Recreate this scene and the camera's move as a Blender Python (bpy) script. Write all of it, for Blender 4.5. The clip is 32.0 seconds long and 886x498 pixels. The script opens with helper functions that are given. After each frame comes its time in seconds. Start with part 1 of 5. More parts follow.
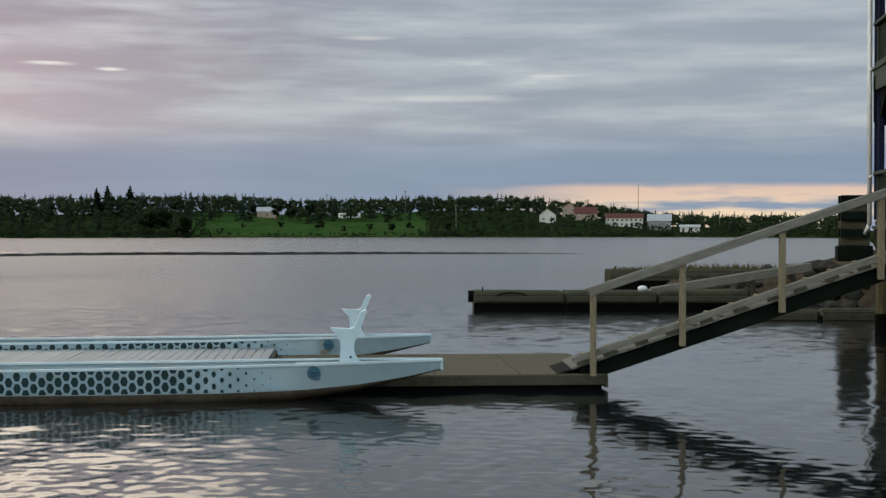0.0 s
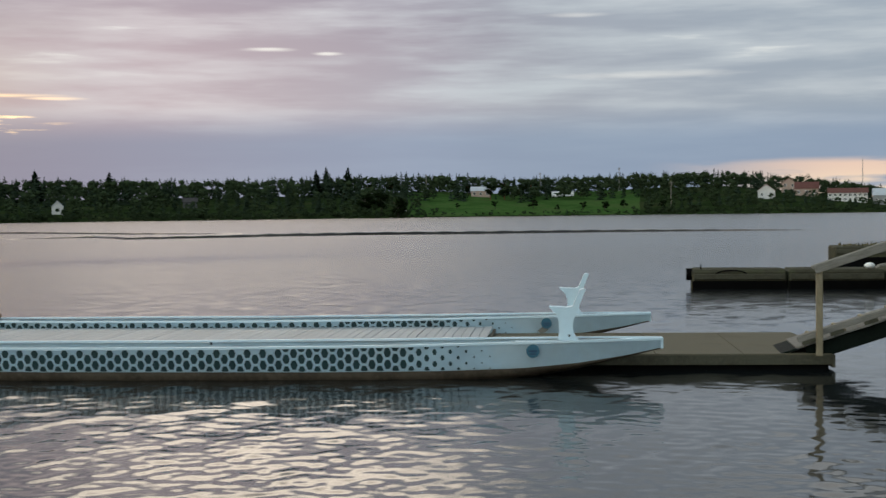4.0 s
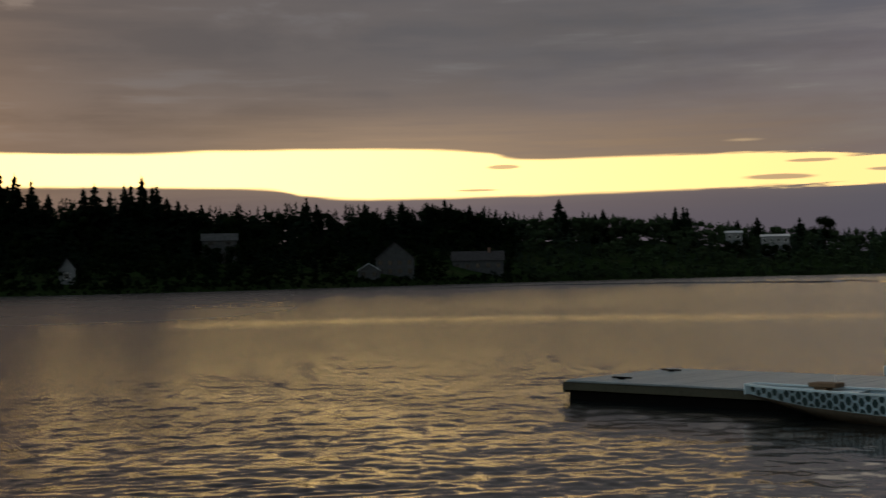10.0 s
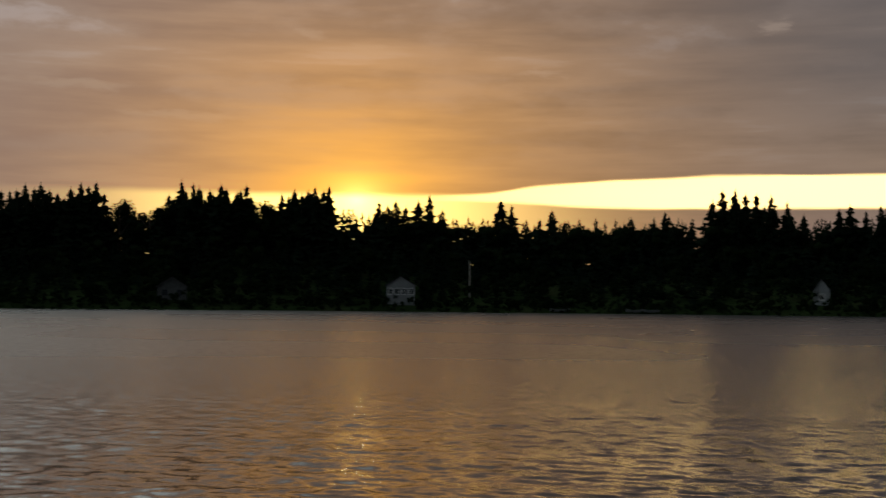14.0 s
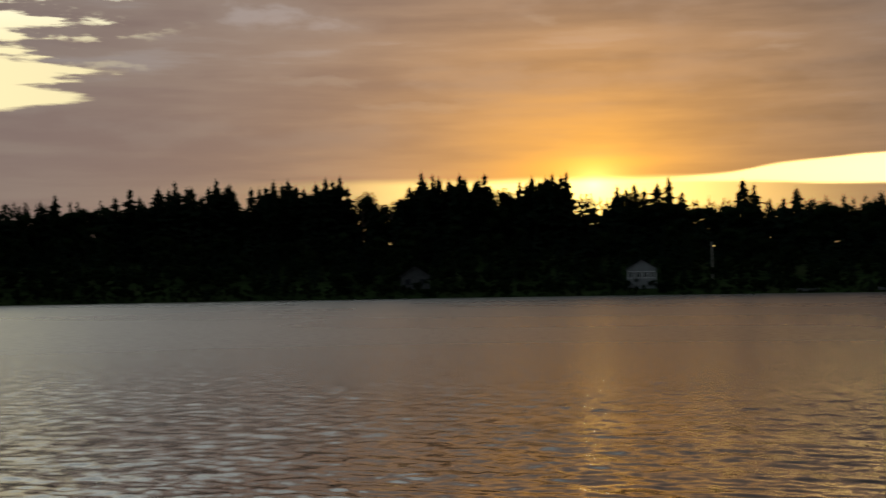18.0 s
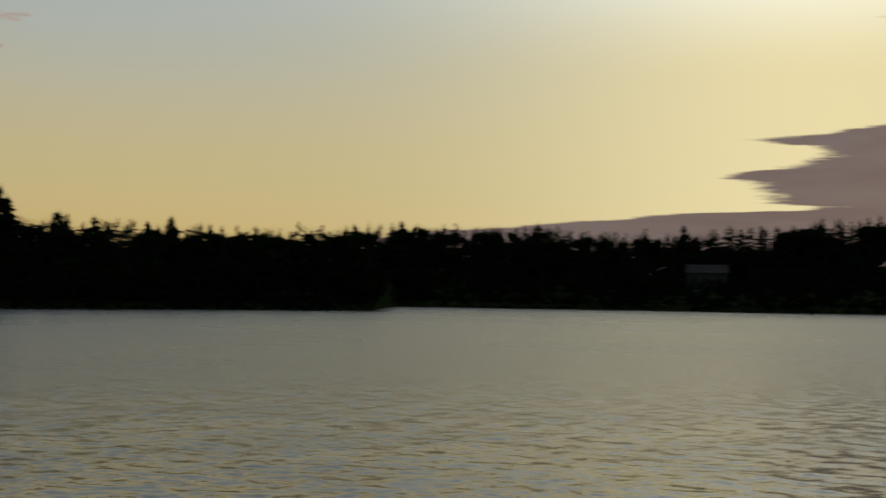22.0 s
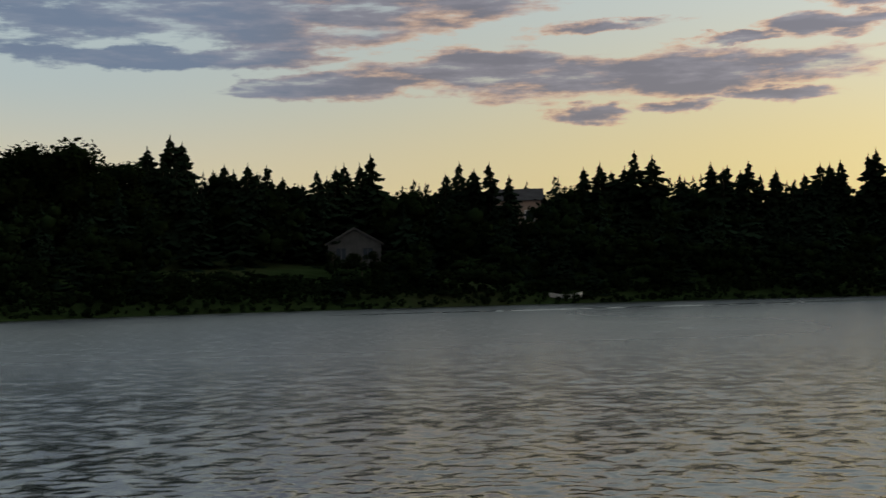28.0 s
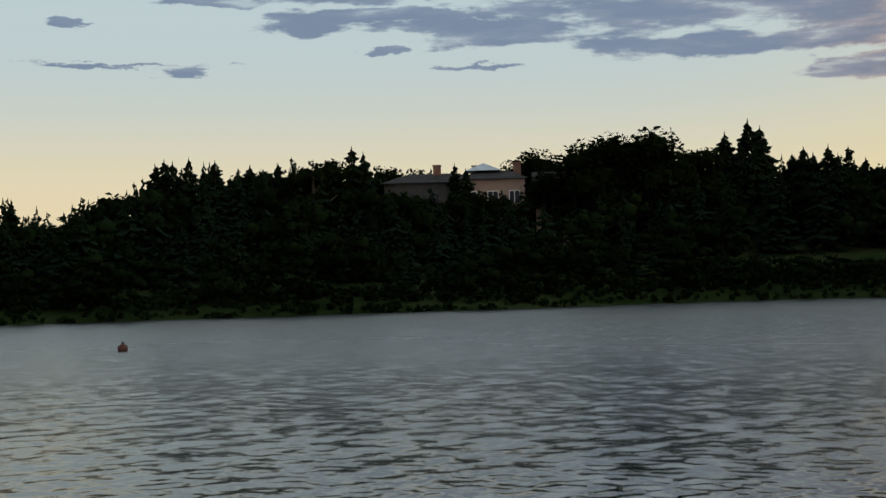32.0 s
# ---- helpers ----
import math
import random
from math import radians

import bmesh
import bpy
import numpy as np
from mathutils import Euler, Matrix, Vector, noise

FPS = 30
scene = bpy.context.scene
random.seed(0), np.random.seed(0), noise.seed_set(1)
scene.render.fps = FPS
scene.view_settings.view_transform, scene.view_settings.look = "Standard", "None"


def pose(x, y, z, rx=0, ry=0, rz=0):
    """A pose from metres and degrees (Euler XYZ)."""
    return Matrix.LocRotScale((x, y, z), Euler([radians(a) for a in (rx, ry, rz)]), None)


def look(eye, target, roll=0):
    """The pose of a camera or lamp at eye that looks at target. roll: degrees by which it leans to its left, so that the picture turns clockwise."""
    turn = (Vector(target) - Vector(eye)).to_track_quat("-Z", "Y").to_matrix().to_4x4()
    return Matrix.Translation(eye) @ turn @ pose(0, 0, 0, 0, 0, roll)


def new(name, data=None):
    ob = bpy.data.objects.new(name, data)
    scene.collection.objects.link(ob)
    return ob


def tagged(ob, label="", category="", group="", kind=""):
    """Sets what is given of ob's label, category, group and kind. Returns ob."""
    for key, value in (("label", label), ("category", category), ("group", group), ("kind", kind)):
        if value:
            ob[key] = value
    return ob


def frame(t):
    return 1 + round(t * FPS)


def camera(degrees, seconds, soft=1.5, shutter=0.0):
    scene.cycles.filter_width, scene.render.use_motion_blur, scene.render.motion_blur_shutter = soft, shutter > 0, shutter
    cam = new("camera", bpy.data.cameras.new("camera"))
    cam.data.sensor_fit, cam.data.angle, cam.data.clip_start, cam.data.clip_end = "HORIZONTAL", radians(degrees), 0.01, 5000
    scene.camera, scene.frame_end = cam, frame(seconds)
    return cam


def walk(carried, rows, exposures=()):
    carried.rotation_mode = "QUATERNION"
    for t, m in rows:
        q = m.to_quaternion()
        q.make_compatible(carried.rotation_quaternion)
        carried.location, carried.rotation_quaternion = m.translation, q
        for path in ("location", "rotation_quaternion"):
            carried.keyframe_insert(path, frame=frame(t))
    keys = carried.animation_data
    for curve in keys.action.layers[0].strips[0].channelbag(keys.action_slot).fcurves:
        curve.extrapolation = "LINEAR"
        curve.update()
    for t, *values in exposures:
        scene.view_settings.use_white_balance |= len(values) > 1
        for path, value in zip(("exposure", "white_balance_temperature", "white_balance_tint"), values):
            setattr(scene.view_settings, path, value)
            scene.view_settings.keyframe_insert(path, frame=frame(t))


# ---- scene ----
cam = camera(36.18, 32.0, soft=1.4, shutter=0.4)

# The eye swings at arm's length about the one who films: seconds, turn, tilt, lean in degrees.
EYE = 2.4
ARM = 0.4
TURNS = [
    (0, 0.01, -0.73, -0.02), (0.5, -0.75, -0.80, -0.00), (1, -2.63, -0.62, 0.15), (1.5, -2.44, -0.95, 0.03),
    (2, 1.35, -1.28, 0.11), (2.5, 4.26, -1.36, 0.09), (3.5, 7.60, -1.50, -0.35), (4.5, 11.44, -1.51, -0.86),
    (5, 15.37, -0.98, -0.74), (5.5, 18.83, -0.78, -0.66), (6, 21.96, -0.62, -0.56), (6.5, 26.24, -0.40, -0.51),
    (7, 29.97, -0.80, -0.64), (7.5, 33.14, -0.17, -0.87), (8, 34.79, 0.03, -0.56), (8.5, 35.96, 0.15, -0.61),
    (9, 39.99, 0.47, -0.53), (9.5, 44.05, 0.66, -0.96), (10, 47.86, 1.15, -1.21), (10.5, 51.70, 1.45, -0.28),
    (11, 57.02, 1.72, -0.43), (11.5, 59.98, 1.05, -0.07), (12, 64.19, 1.56, -0.44), (12.5, 68.67, 1.95, 0.13),
    (13, 71.66, 2.18, 0.24), (13.5, 75.78, 1.91, 0.42), (14, 78.94, 2.21, 0.58), (14.5, 82.09, 2.35, 0.45),
    (15.3, 83.10, 2.42, 0.10), (16.5, 82.41, 2.24, -0.53), (17, 82.72, 2.10, -0.83), (17.5, 84.51, 1.82, -1.04),
    (18, 89.01, 1.62, -0.88), (18.5, 94.92, 2.11, -0.63), (19, 100.87, 1.78, -0.08), (19.5, 105.44, 2.44, 0.43),
    (20, 110.86, 1.98, 0.28), (20.5, 113.46, 1.76, 0.94), (21, 113.20, 1.94, 1.64), (21.5, 117.76, 1.75, 1.88),
    (22, 126.91, 2.00, 0.84), (22.5, 133.72, 1.97, -0.49), (23, 140.24, 1.75, -0.62), (23.5, 146.21, 1.62, -0.78),
    (24, 152.27, 1.16, -1.11), (24.5, 152.71, 1.32, -1.03), (25, 154.55, 1.57, -1.09), (25.5, 158.53, 1.99, -1.45),
    (26, 162.95, 2.22, -1.87), (26.5, 168.56, 2.55, -0.91), (27.5, 175.20, 1.75, -1.00), (28.5, 180.18, 1.27, -1.11),
    (29, 183.36, 1.90, -0.87), (29.5, 188.14, 2.36, -1.19), (30, 192.88, 2.90, -0.83), (30.5, 198.43, 2.44, -0.56),
    (31, 203.29, 2.20, -0.39), (31.5, 201.95, 2.25, -0.73), (32, 201.67, 1.33, -1.39),
]


def carried_pose(turn, tilt, lean):
    a = radians(turn)
    return pose(-ARM * math.sin(a), ARM * math.cos(a), EYE, 90 + tilt, 0, turn) @ pose(0, 0, 0, 0, 0, lean)


walk(cam, [(t, carried_pose(a, b, c)) for t, a, b, c in TURNS],
     exposures=[(0, 0.05), (2, 0.08), (4.5, 0.18), (5.2, 0.02), (6, -0.32), (7, -0.70), (8, -1.03), (9, -1.28), (10, -1.42), (11, -1.48), (13, -1.34), (19, -1.25), (20.5, -1.42), (22, -1.62), (23, -1.5), (24, -1.36), (26, -1.05), (29, -0.58), (32, -0.45)])

# ---- sky and sun ----
SUN_TURN, SUN_HEIGHT = 82.6, 2.2
world = bpy.data.worlds.new("evening_sky")
scene.world = world
world.use_nodes = True
NT = world.node_tree
NT.nodes.clear()


def plug(tree, socket, value):
    if isinstance(value, bpy.types.NodeSocket):
        tree.links.new(value, socket)
    else:
        socket.default_value = value


def mth(op, a, b=0.0, c=0.0, tree=None):
    tree = tree or NT
    n = tree.nodes.new("ShaderNodeMath")
    n.operation = op
    for s, v in zip(n.inputs, (a, b, c)):
        plug(tree, s, v)
    return n.outputs[0]


def ramp01(x, a, b, tree=None):
    """A smooth step of x from a (0) to b (1)."""
    tree = tree or NT
    n = tree.nodes.new("ShaderNodeMapRange")
    n.interpolation_type = "SMOOTHSTEP"
    plug(tree, n.inputs[0], x)
    n.inputs[1].default_value, n.inputs[2].default_value = a, b
    return n.outputs[0]


def blend(f, a, b, tree=None, how="MIX"):
    tree = tree or NT
    n = tree.nodes.new("ShaderNodeMix")
    n.data_type, n.blend_type = "RGBA", how
    for s, v in ((n.inputs[0], f), (n.inputs[6], a), (n.inputs[7], b)):
        plug(tree, s, (*v, 1) if isinstance(v, tuple) and len(v) == 3 else v)
    return n.outputs[2]


def xyz(x, y, z, tree=None):
    tree = tree or NT
    n = tree.nodes.new("ShaderNodeCombineXYZ")
    for s, v in zip(n.inputs, (x, y, z)):
        plug(tree, s, v)
    return n.outputs[0]


def fuzz(vector, scale, detail=5.0, rough=0.55, tree=None):
    tree = tree or NT
    n = tree.nodes.new("ShaderNodeTexNoise")
    if vector is not None:
        tree.links.new(vector, n.inputs["Vector"])
    n.inputs["Scale"].default_value, n.inputs["Detail"].default_value = scale, detail
    n.inputs["Roughness"].default_value = rough
    return n.outputs[0]


def bump_hill(x, centre, width):
    """A bell over x, 1 at the centre."""
    d = mth("DIVIDE", mth("SUBTRACT", x, centre), width)
    return mth("POWER", 2.718, mth("MULTIPLY", mth("MULTIPLY", d, d), -1.0))


def curve(x, points):
    """A smooth line through (x, value) points."""
    n = NT.nodes.new("ShaderNodeFloatCurve")
    x0, x1 = points[0][0], points[-1][0]
    low, high = min(p[1] for p in points), max(p[1] for p in points)
    line = n.mapping.curves[0].points
    for i, (px, v) in enumerate(points):
        where = ((px - x0) / (x1 - x0), (v - low) / (high - low))
        if i == 0 or i == len(points) - 1:
            line[0 if i == 0 else len(line) - 1].location = where
        else:
            line.new(*where)
    for p in line:
        p.handle_type = "AUTO_CLAMPED"
    n.mapping.update()
    plug(NT, n.inputs["Value"], mth("DIVIDE", mth("SUBTRACT", x, x0), x1 - x0))
    return mth("ADD", mth("MULTIPLY", n.outputs[0], high - low), low)


def banks(blobs, level=False):
    """Flat clouds in the sky, each as turn, height, half width and half height in degrees: 1 in the middle, 0 at the rim."""
    total = None
    for az, el, w, h in blobs:
        off = NT.nodes.new("ShaderNodeVectorMath")
        off.operation = "MULTIPLY_ADD"
        NT.links.new(LEVEL if level else PLACE, off.inputs[0])
        off.inputs[1].default_value, off.inputs[2].default_value = (1 / w, 1 / h, 0), (-az / w, -el / h, 0)
        far = NT.nodes.new("ShaderNodeVectorMath")
        far.operation = "LENGTH"
        NT.links.new(off.outputs[0], far.inputs[0])
        one = mth("SUBTRACT", 1.0, far.outputs["Value"])
        total = one if total is None else mth("MAXIMUM", total, one)
    return total


way = NT.nodes.new("ShaderNodeTexCoord").outputs["Generated"]
sep = NT.nodes.new("ShaderNodeSeparateXYZ")
NT.links.new(way, sep.inputs[0])
WX, WY, WZ = sep.outputs
EL = mth("MULTIPLY", mth("ARCSINE", WZ), 57.2958)
c100, s100 = math.cos(radians(100)), math.sin(radians(100))
ahead = mth("SUBTRACT", mth("MULTIPLY", WY, c100), mth("MULTIPLY", WX, s100))
aside = mth("SUBTRACT", mth("MULTIPLY", WX, -c100), mth("MULTIPLY", WY, s100))
AZ = mth("ADD", mth("MULTIPLY", mth("ARCTAN2", aside, ahead), 57.2958), 100.0)
UP = mth("MAXIMUM", EL, 0.0)
LEVEL = xyz(AZ, EL, 0.0)
stray = fuzz(xyz(mth("MULTIPLY", AZ, 0.33), mth("MULTIPLY", EL, 1.1), 31.0), 1.0, 5.0, 0.6)
stray_up = fuzz(xyz(mth("MULTIPLY", AZ, 0.45), mth("MULTIPLY", EL, 1.3), 47.0), 1.0, 5.0, 0.6)
PLACE = xyz(mth("ADD", AZ, mth("MULTIPLY", mth("SUBTRACT", stray, 0.5), 5.0)), mth("ADD", EL, mth("MULTIPLY", mth("SUBTRACT", stray_up, 0.5), 1.1)), 0.0)

# clear evening sky, warm at the horizon and brightest beside the sun
clear = blend(ramp01(UP, 0.0, 5.0), (0.80, 0.525, 0.17), (0.705, 0.58, 0.285))
clear = blend(ramp01(UP, 4.0, 13.0), clear, (0.515, 0.565, 0.545))
clear = blend(ramp01(UP, 12.0, 26.0), clear, (0.50, 0.60, 0.64))
clear = blend(ramp01(UP, 40.0, 65.0), clear, (0.42, 0.48, 0.53))
beside = bump_hill(AZ, 110.0, 15.0)
clear = blend(mth("MULTIPLY", beside, ramp01(UP, 65.0, 18.0)), clear, blend(ramp01(UP, 9.0, 17.0), (1.36, 1.17, 0.66), (1.85, 1.95, 1.80)))
clear = blend(mth("MULTIPLY", mth("MULTIPLY", ramp01(AZ, 160.0, 196.0), ramp01(UP, 20.0, 11.0)), 0.75), clear,
              blend(ramp01(UP, 3.0, 9.0), (0.68, 0.60, 0.44), (0.42, 0.53, 0.58)))
# An unseen brighter area above the view, added to lift the water's reflections.
high = mth("MULTIPLY", mth("MULTIPLY", bump_hill(AZ, 98.0, 22.0), ramp01(UP, 12.0, 20.0)), ramp01(UP, 50.0, 28.0))
clear = blend(high, clear, (1.45, 1.52, 1.45))
dusk = blend(ramp01(UP, 0.0, 25.0), (0.06, 0.064, 0.08), (0.04, 0.05, 0.07))
behind = mth("MAXIMUM", ramp01(AZ, 225.0, 255.0), ramp01(AZ, -35.0, -60.0))

# the cloud deck: long level streaks
streak_place = xyz(mth("MULTIPLY", AZ, 0.055), mth("MULTIPLY", EL, 0.55), 0.0)
streak = fuzz(streak_place, 1.0, 6.0, 0.55)
fine = fuzz(xyz(mth("MULTIPLY", AZ, 0.2), mth("MULTIPLY", EL, 1.5), 3.0), 1.0, 4.0, 0.5)
wisp = mth("ADD", mth("MULTIPLY", streak, 0.7), mth("MULTIPLY", fine, 0.3))
toward = ramp01(AZ, 18.0, 58.0)
deck = blend(toward, (0.29, 0.345, 0.41), (0.180, 0.148, 0.143))
deck = blend(mth("MULTIPLY", mth("MULTIPLY", ramp01(AZ, 2.0, 10.0), ramp01(AZ, 38.0, 22.0)), ramp01(UP, 4.0, 8.0)), deck, (0.212, 0.226, 0.292))
deck = blend(mth("MULTIPLY", bump_hill(AZ, 25.0, 17.0), ramp01(UP, 14.0, 6.0)), deck, (0.42, 0.335, 0.365))
deck = blend(mth("MULTIPLY", ramp01(AZ, 75.0, 105.0), ramp01(UP, 25.0, 8.0)), deck, (0.235, 0.175, 0.17))
deck = blend(ramp01(wisp, 0.40, 0.64), deck, blend(toward, blend(ramp01(AZ, 4.0, 22.0), (0.455, 0.50, 0.54), (0.54, 0.495, 0.515)), (0.28, 0.226, 0.208)))
lump = fuzz(xyz(mth("MULTIPLY", AZ, 0.16), mth("MULTIPLY", EL, 0.42), 11.0), 1.0, 6.0, 0.55)
deck = blend(mth("MULTIPLY", mth("MULTIPLY", toward, ramp01(UP, 4.0, 8.0)), ramp01(lump, 0.44, 0.66)), deck, (0.285, 0.232, 0.215))
deck = blend(mth("MULTIPLY", mth("MULTIPLY", toward, ramp01(UP, 9.0, 11.5)), ramp01(lump, 0.60, 0.70)), deck, (0.37, 0.325, 0.32))
thin = mth("MULTIPLY", ramp01(UP, 10.5, 18.0), ramp01(AZ, 50.0, 20.0))
deck = blend(mth("MULTIPLY", thin, ramp01(fuzz(xyz(mth("MULTIPLY", AZ, 0.05), mth("MULTIPLY", EL, 0.09), 9.0), 1.0, 4.0), 0.35, 0.65)), deck, (1.0, 0.95, 0.85))
glade = mth("MULTIPLY", ramp01(mth("ADD", banks([(17, 16, 12, 6.5), (28, 22, 14, 8)]), mth("MULTIPLY", mth("SUBTRACT", fine, 0.5), 1.2)), 0.0, 0.5), ramp01(UP, 10.2, 12.0))
deck = blend(glade, deck, (2.3, 2.0, 1.65))
low_bank = mth("MULTIPLY", ramp01(UP, 4.6, 2.8), ramp01(AZ, 80.0, 40.0))
deck = blend(mth("MULTIPLY", low_bank, 0.85), deck, blend(ramp01(AZ, -2.0, 45.0), (0.21, 0.285, 0.40), (0.20, 0.175, 0.235)))
gleam = mth("MULTIPLY", ramp01(wisp, 0.57, 0.66), ramp01(UP, 5.0, 7.0))
deck = blend(mth("MULTIPLY", gleam, 0.7), deck, blend(toward, (0.85, 0.85, 0.80), (0.34, 0.31, 0.31)))

# glow round the hidden sun
gx = mth("DIVIDE", mth("SUBTRACT", AZ, SUN_TURN), 1.35)
gy = mth("SUBTRACT", EL, 4.2)
far_from_sun = mth("SQRT", mth("ADD", mth("MULTIPLY", gx, gx), mth("MULTIPLY", gy, gy)))
halo = mth("POWER", 2.718, mth("DIVIDE", far_from_sun, -4.3))
halo = mth("MULTIPLY", halo, mth("ADD", 0.72, mth("MULTIPLY", ramp01(wisp, 0.35, 0.65), 0.36)))
core = mth("POWER", 2.718, mth("DIVIDE", far_from_sun, -0.55))

# the long gap in the deck with bright sky behind
wob = mth("MULTIPLY", mth("SUBTRACT", fuzz(xyz(mth("MULTIPLY", AZ, 0.12), mth("MULTIPLY", EL, 0.5), 7.0), 1.0, 5.0), 0.5), 0.9)
gap_top = curve(AZ, [(24, 3.7), (26.8, 3.78), (29.3, 4.35), (32, 4.72), (38.8, 4.86), (43.2, 4.82), (46, 5.15), (49, 5.37), (56.5, 5.41), (61.3, 5.27), (66, 5.30), (70.5, 5.18), (75, 4.88), (77.8, 4.5), (84, 4.3)])
gap_low = curve(AZ, [(24, 3.65), (27.3, 3.6), (32, 3.4), (38, 3.37), (44, 3.33), (50, 3.29), (53.6, 3.48), (55.4, 3.80), (62, 3.93), (70, 3.95), (73, 4.03), (76.6, 4.2), (84, 4.3)])
gap_half = mth("MULTIPLY", mth("SUBTRACT", gap_top, gap_low), 0.5)
gap_out = mth("SUBTRACT", mth("ABSOLUTE", mth("SUBTRACT", EL, mth("MULTIPLY", mth("ADD", gap_top, gap_low), 0.5))), gap_half)
thread = fuzz(xyz(mth("MULTIPLY", AZ, 0.22), mth("MULTIPLY", EL, 3.4), 13.0), 1.0, 5.0, 0.6)
gap_out = mth("ADD", gap_out, mth("MULTIPLY", mth("SUBTRACT", thread, 0.5), mth("ADD", 0.20, mth("MULTIPLY", ramp01(AZ, 40.0, 28.0), 1.5))))
gap = mth("MULTIPLY", ramp01(gap_out, 0.09, -0.10), ramp01(gap_half, 0.02, 0.15))
bars = ramp01(mth("ADD", banks([(33.9, 3.80, 1.9, 0.14), (45.2, 4.55, 0.9, 0.12), (29.5, 3.95, 1.1, 0.10), (32.5, 4.42, 1.2, 0.09), (46.4, 3.6, 1.3, 0.07)], True), mth("MULTIPLY", mth("SUBTRACT", thread, 0.5), 0.9)), 0.05, 0.45)
gap = mth("MULTIPLY", gap, mth("SUBTRACT", 1.0, mth("MULTIPLY", bars, 0.7)))
peach = mth("MULTIPLY", mth("MULTIPLY", ramp01(AZ, 1.0, -8.0), ramp01(mth("ADD", EL, mth("MULTIPLY", wob, 0.4)), 2.1, 1.75)), ramp01(AZ, -60.0, -30.0))
warm = mth("MULTIPLY", mth("MULTIPLY", ramp01(AZ, 22.0, 40.0), ramp01(AZ, 66.0, 50.0)), bump_hill(EL, 5.3, 1.7))
deck = blend(mth("MULTIPLY", warm, mth("ADD", 0.45, mth("MULTIPLY", thread, 0.7))), deck, (0.60, 0.41, 0.27))
deck = blend(mth("MULTIPLY", mth("MULTIPLY", ramp01(AZ, 28.0, 44.0), ramp01(AZ, 76.0, 62.0)), mth("MULTIPLY", ramp01(EL, 6.2, 9.5), 0.55)), deck, (0.155, 0.158, 0.180))
shade = curve(AZ, [(-30, 1.0), (4, 1.0), (12, 1.10), (20, 1.10), (30, 1.04), (44, 1.04), (54, 0.90), (66, 0.84), (76, 0.98), (90, 1.12), (104, 1.08), (130, 1.0)])
deck = blend(1.0, deck, xyz(shade, shade, shade), how="MULTIPLY")
sparks = ramp01(mth("ADD", banks([(16.3, 6.83, 1.5, 0.14), (13.8, 6.64, 0.8, 0.10), (-0.3, 5.57, 5.0, 0.22), (3.2, 8.1, 2.2, 0.16), (35.3, 5.36, 1.0, 0.10), (27.0, 4.85, 2.6, 0.13), (25.2, 4.75, 1.6, 0.10)], True), mth("MULTIPLY", mth("SUBTRACT", fine, 0.5), 1.6)), 0.0, 0.9)
deck = blend(mth("MULTIPLY", sparks, mth("ADD", 0.30, mth("MULTIPLY", ramp01(AZ, 8.0, 14.0), 0.35))), deck, blend(ramp01(AZ, 18.0, 28.0), (0.95, 0.93, 0.86), (1.35, 0.95, 0.55)))
tufts = ramp01(mth("ADD", banks([(84.3, 11.1, 1.1, 0.35), (82.5, 10.55, 1.4, 0.3), (65.4, 11.4, 1.2, 0.4), (74.5, 9.6, 1.4, 0.3), (94.0, 8.7, 3.5, 0.35), (90.0, 7.6, 4.0, 0.3)]), mth("MULTIPLY", mth("SUBTRACT", fine, 0.5), 1.4)), 0.0, 0.8)
deck = blend(mth("MULTIPLY", tufts, 0.6), deck, (0.36, 0.30, 0.27))
deck = blend(gap, deck, (3.8, 2.5, 0.95))
peach = mth("MULTIPLY", peach, ramp01(fine, 0.66, 0.46))
deck = blend(mth("MULTIPLY", peach, 0.9), deck, blend(ramp01(EL, 0.6, 1.9), (0.88, 0.69, 0.48), (0.76, 0.55, 0.43)))
deck = blend(mth("MULTIPLY", halo, 1.0), deck, (1.75, 0.74, 0.04))
rim = mth("MULTIPLY", ramp01(mth("ADD", EL, mth("MULTIPLY", wob, 0.4)), 4.65, 4.25), bump_hill(AZ, 84.0, 7.0))
deck = blend(rim, deck, (3.0, 2.1, 0.62))

# the deck's ragged edge, and the violet clouds beyond it
rag = mth("MULTIPLY", mth("SUBTRACT", fuzz(xyz(mth("MULTIPLY", AZ, 0.28), mth("MULTIPLY", EL, 2.6), 1.0), 1.0, 8.0, 0.62), 0.5), mth("ADD", 5.0, mth("MULTIPLY", ramp01(EL, 7.5, 10.5), 7.0)))
edge = curve(EL, [(3.0, 124), (3.3, 120.5), (3.58, 116.6), (3.72, 112), (3.86, 111), (4.0, 113.2), (4.7, 113.7), (5.22, 115), (5.35, 113.2), (5.7, 111.6), (6.2, 111.2), (6.6, 113.5), (6.8, 111.5), (7.5, 106.3), (8.05, 104.0), (8.3, 105.3), (9.0, 103.9), (9.9, 107.6), (10.3, 106), (11.0, 104.6), (11.45, 108.3), (12.0, 104.4), (13.5, 102.5), (17, 94), (26, 80), (40, 62)])
covered = ramp01(mth("SUBTRACT", mth("ADD", edge, rag), AZ), -0.7, 0.6)
holes = mth("MULTIPLY", ramp01(fuzz(xyz(mth("MULTIPLY", AZ, 0.5), mth("MULTIPLY", EL, 1.9), 17.0), 1.0, 6.0, 0.6), 0.52, 0.66), mth("MULTIPLY", ramp01(mth("SUBTRACT", edge, AZ), 6.0, 1.0), ramp01(EL, 8.5, 11.0)))
covered = mth("MULTIPLY", covered, mth("SUBTRACT", 1.0, holes))
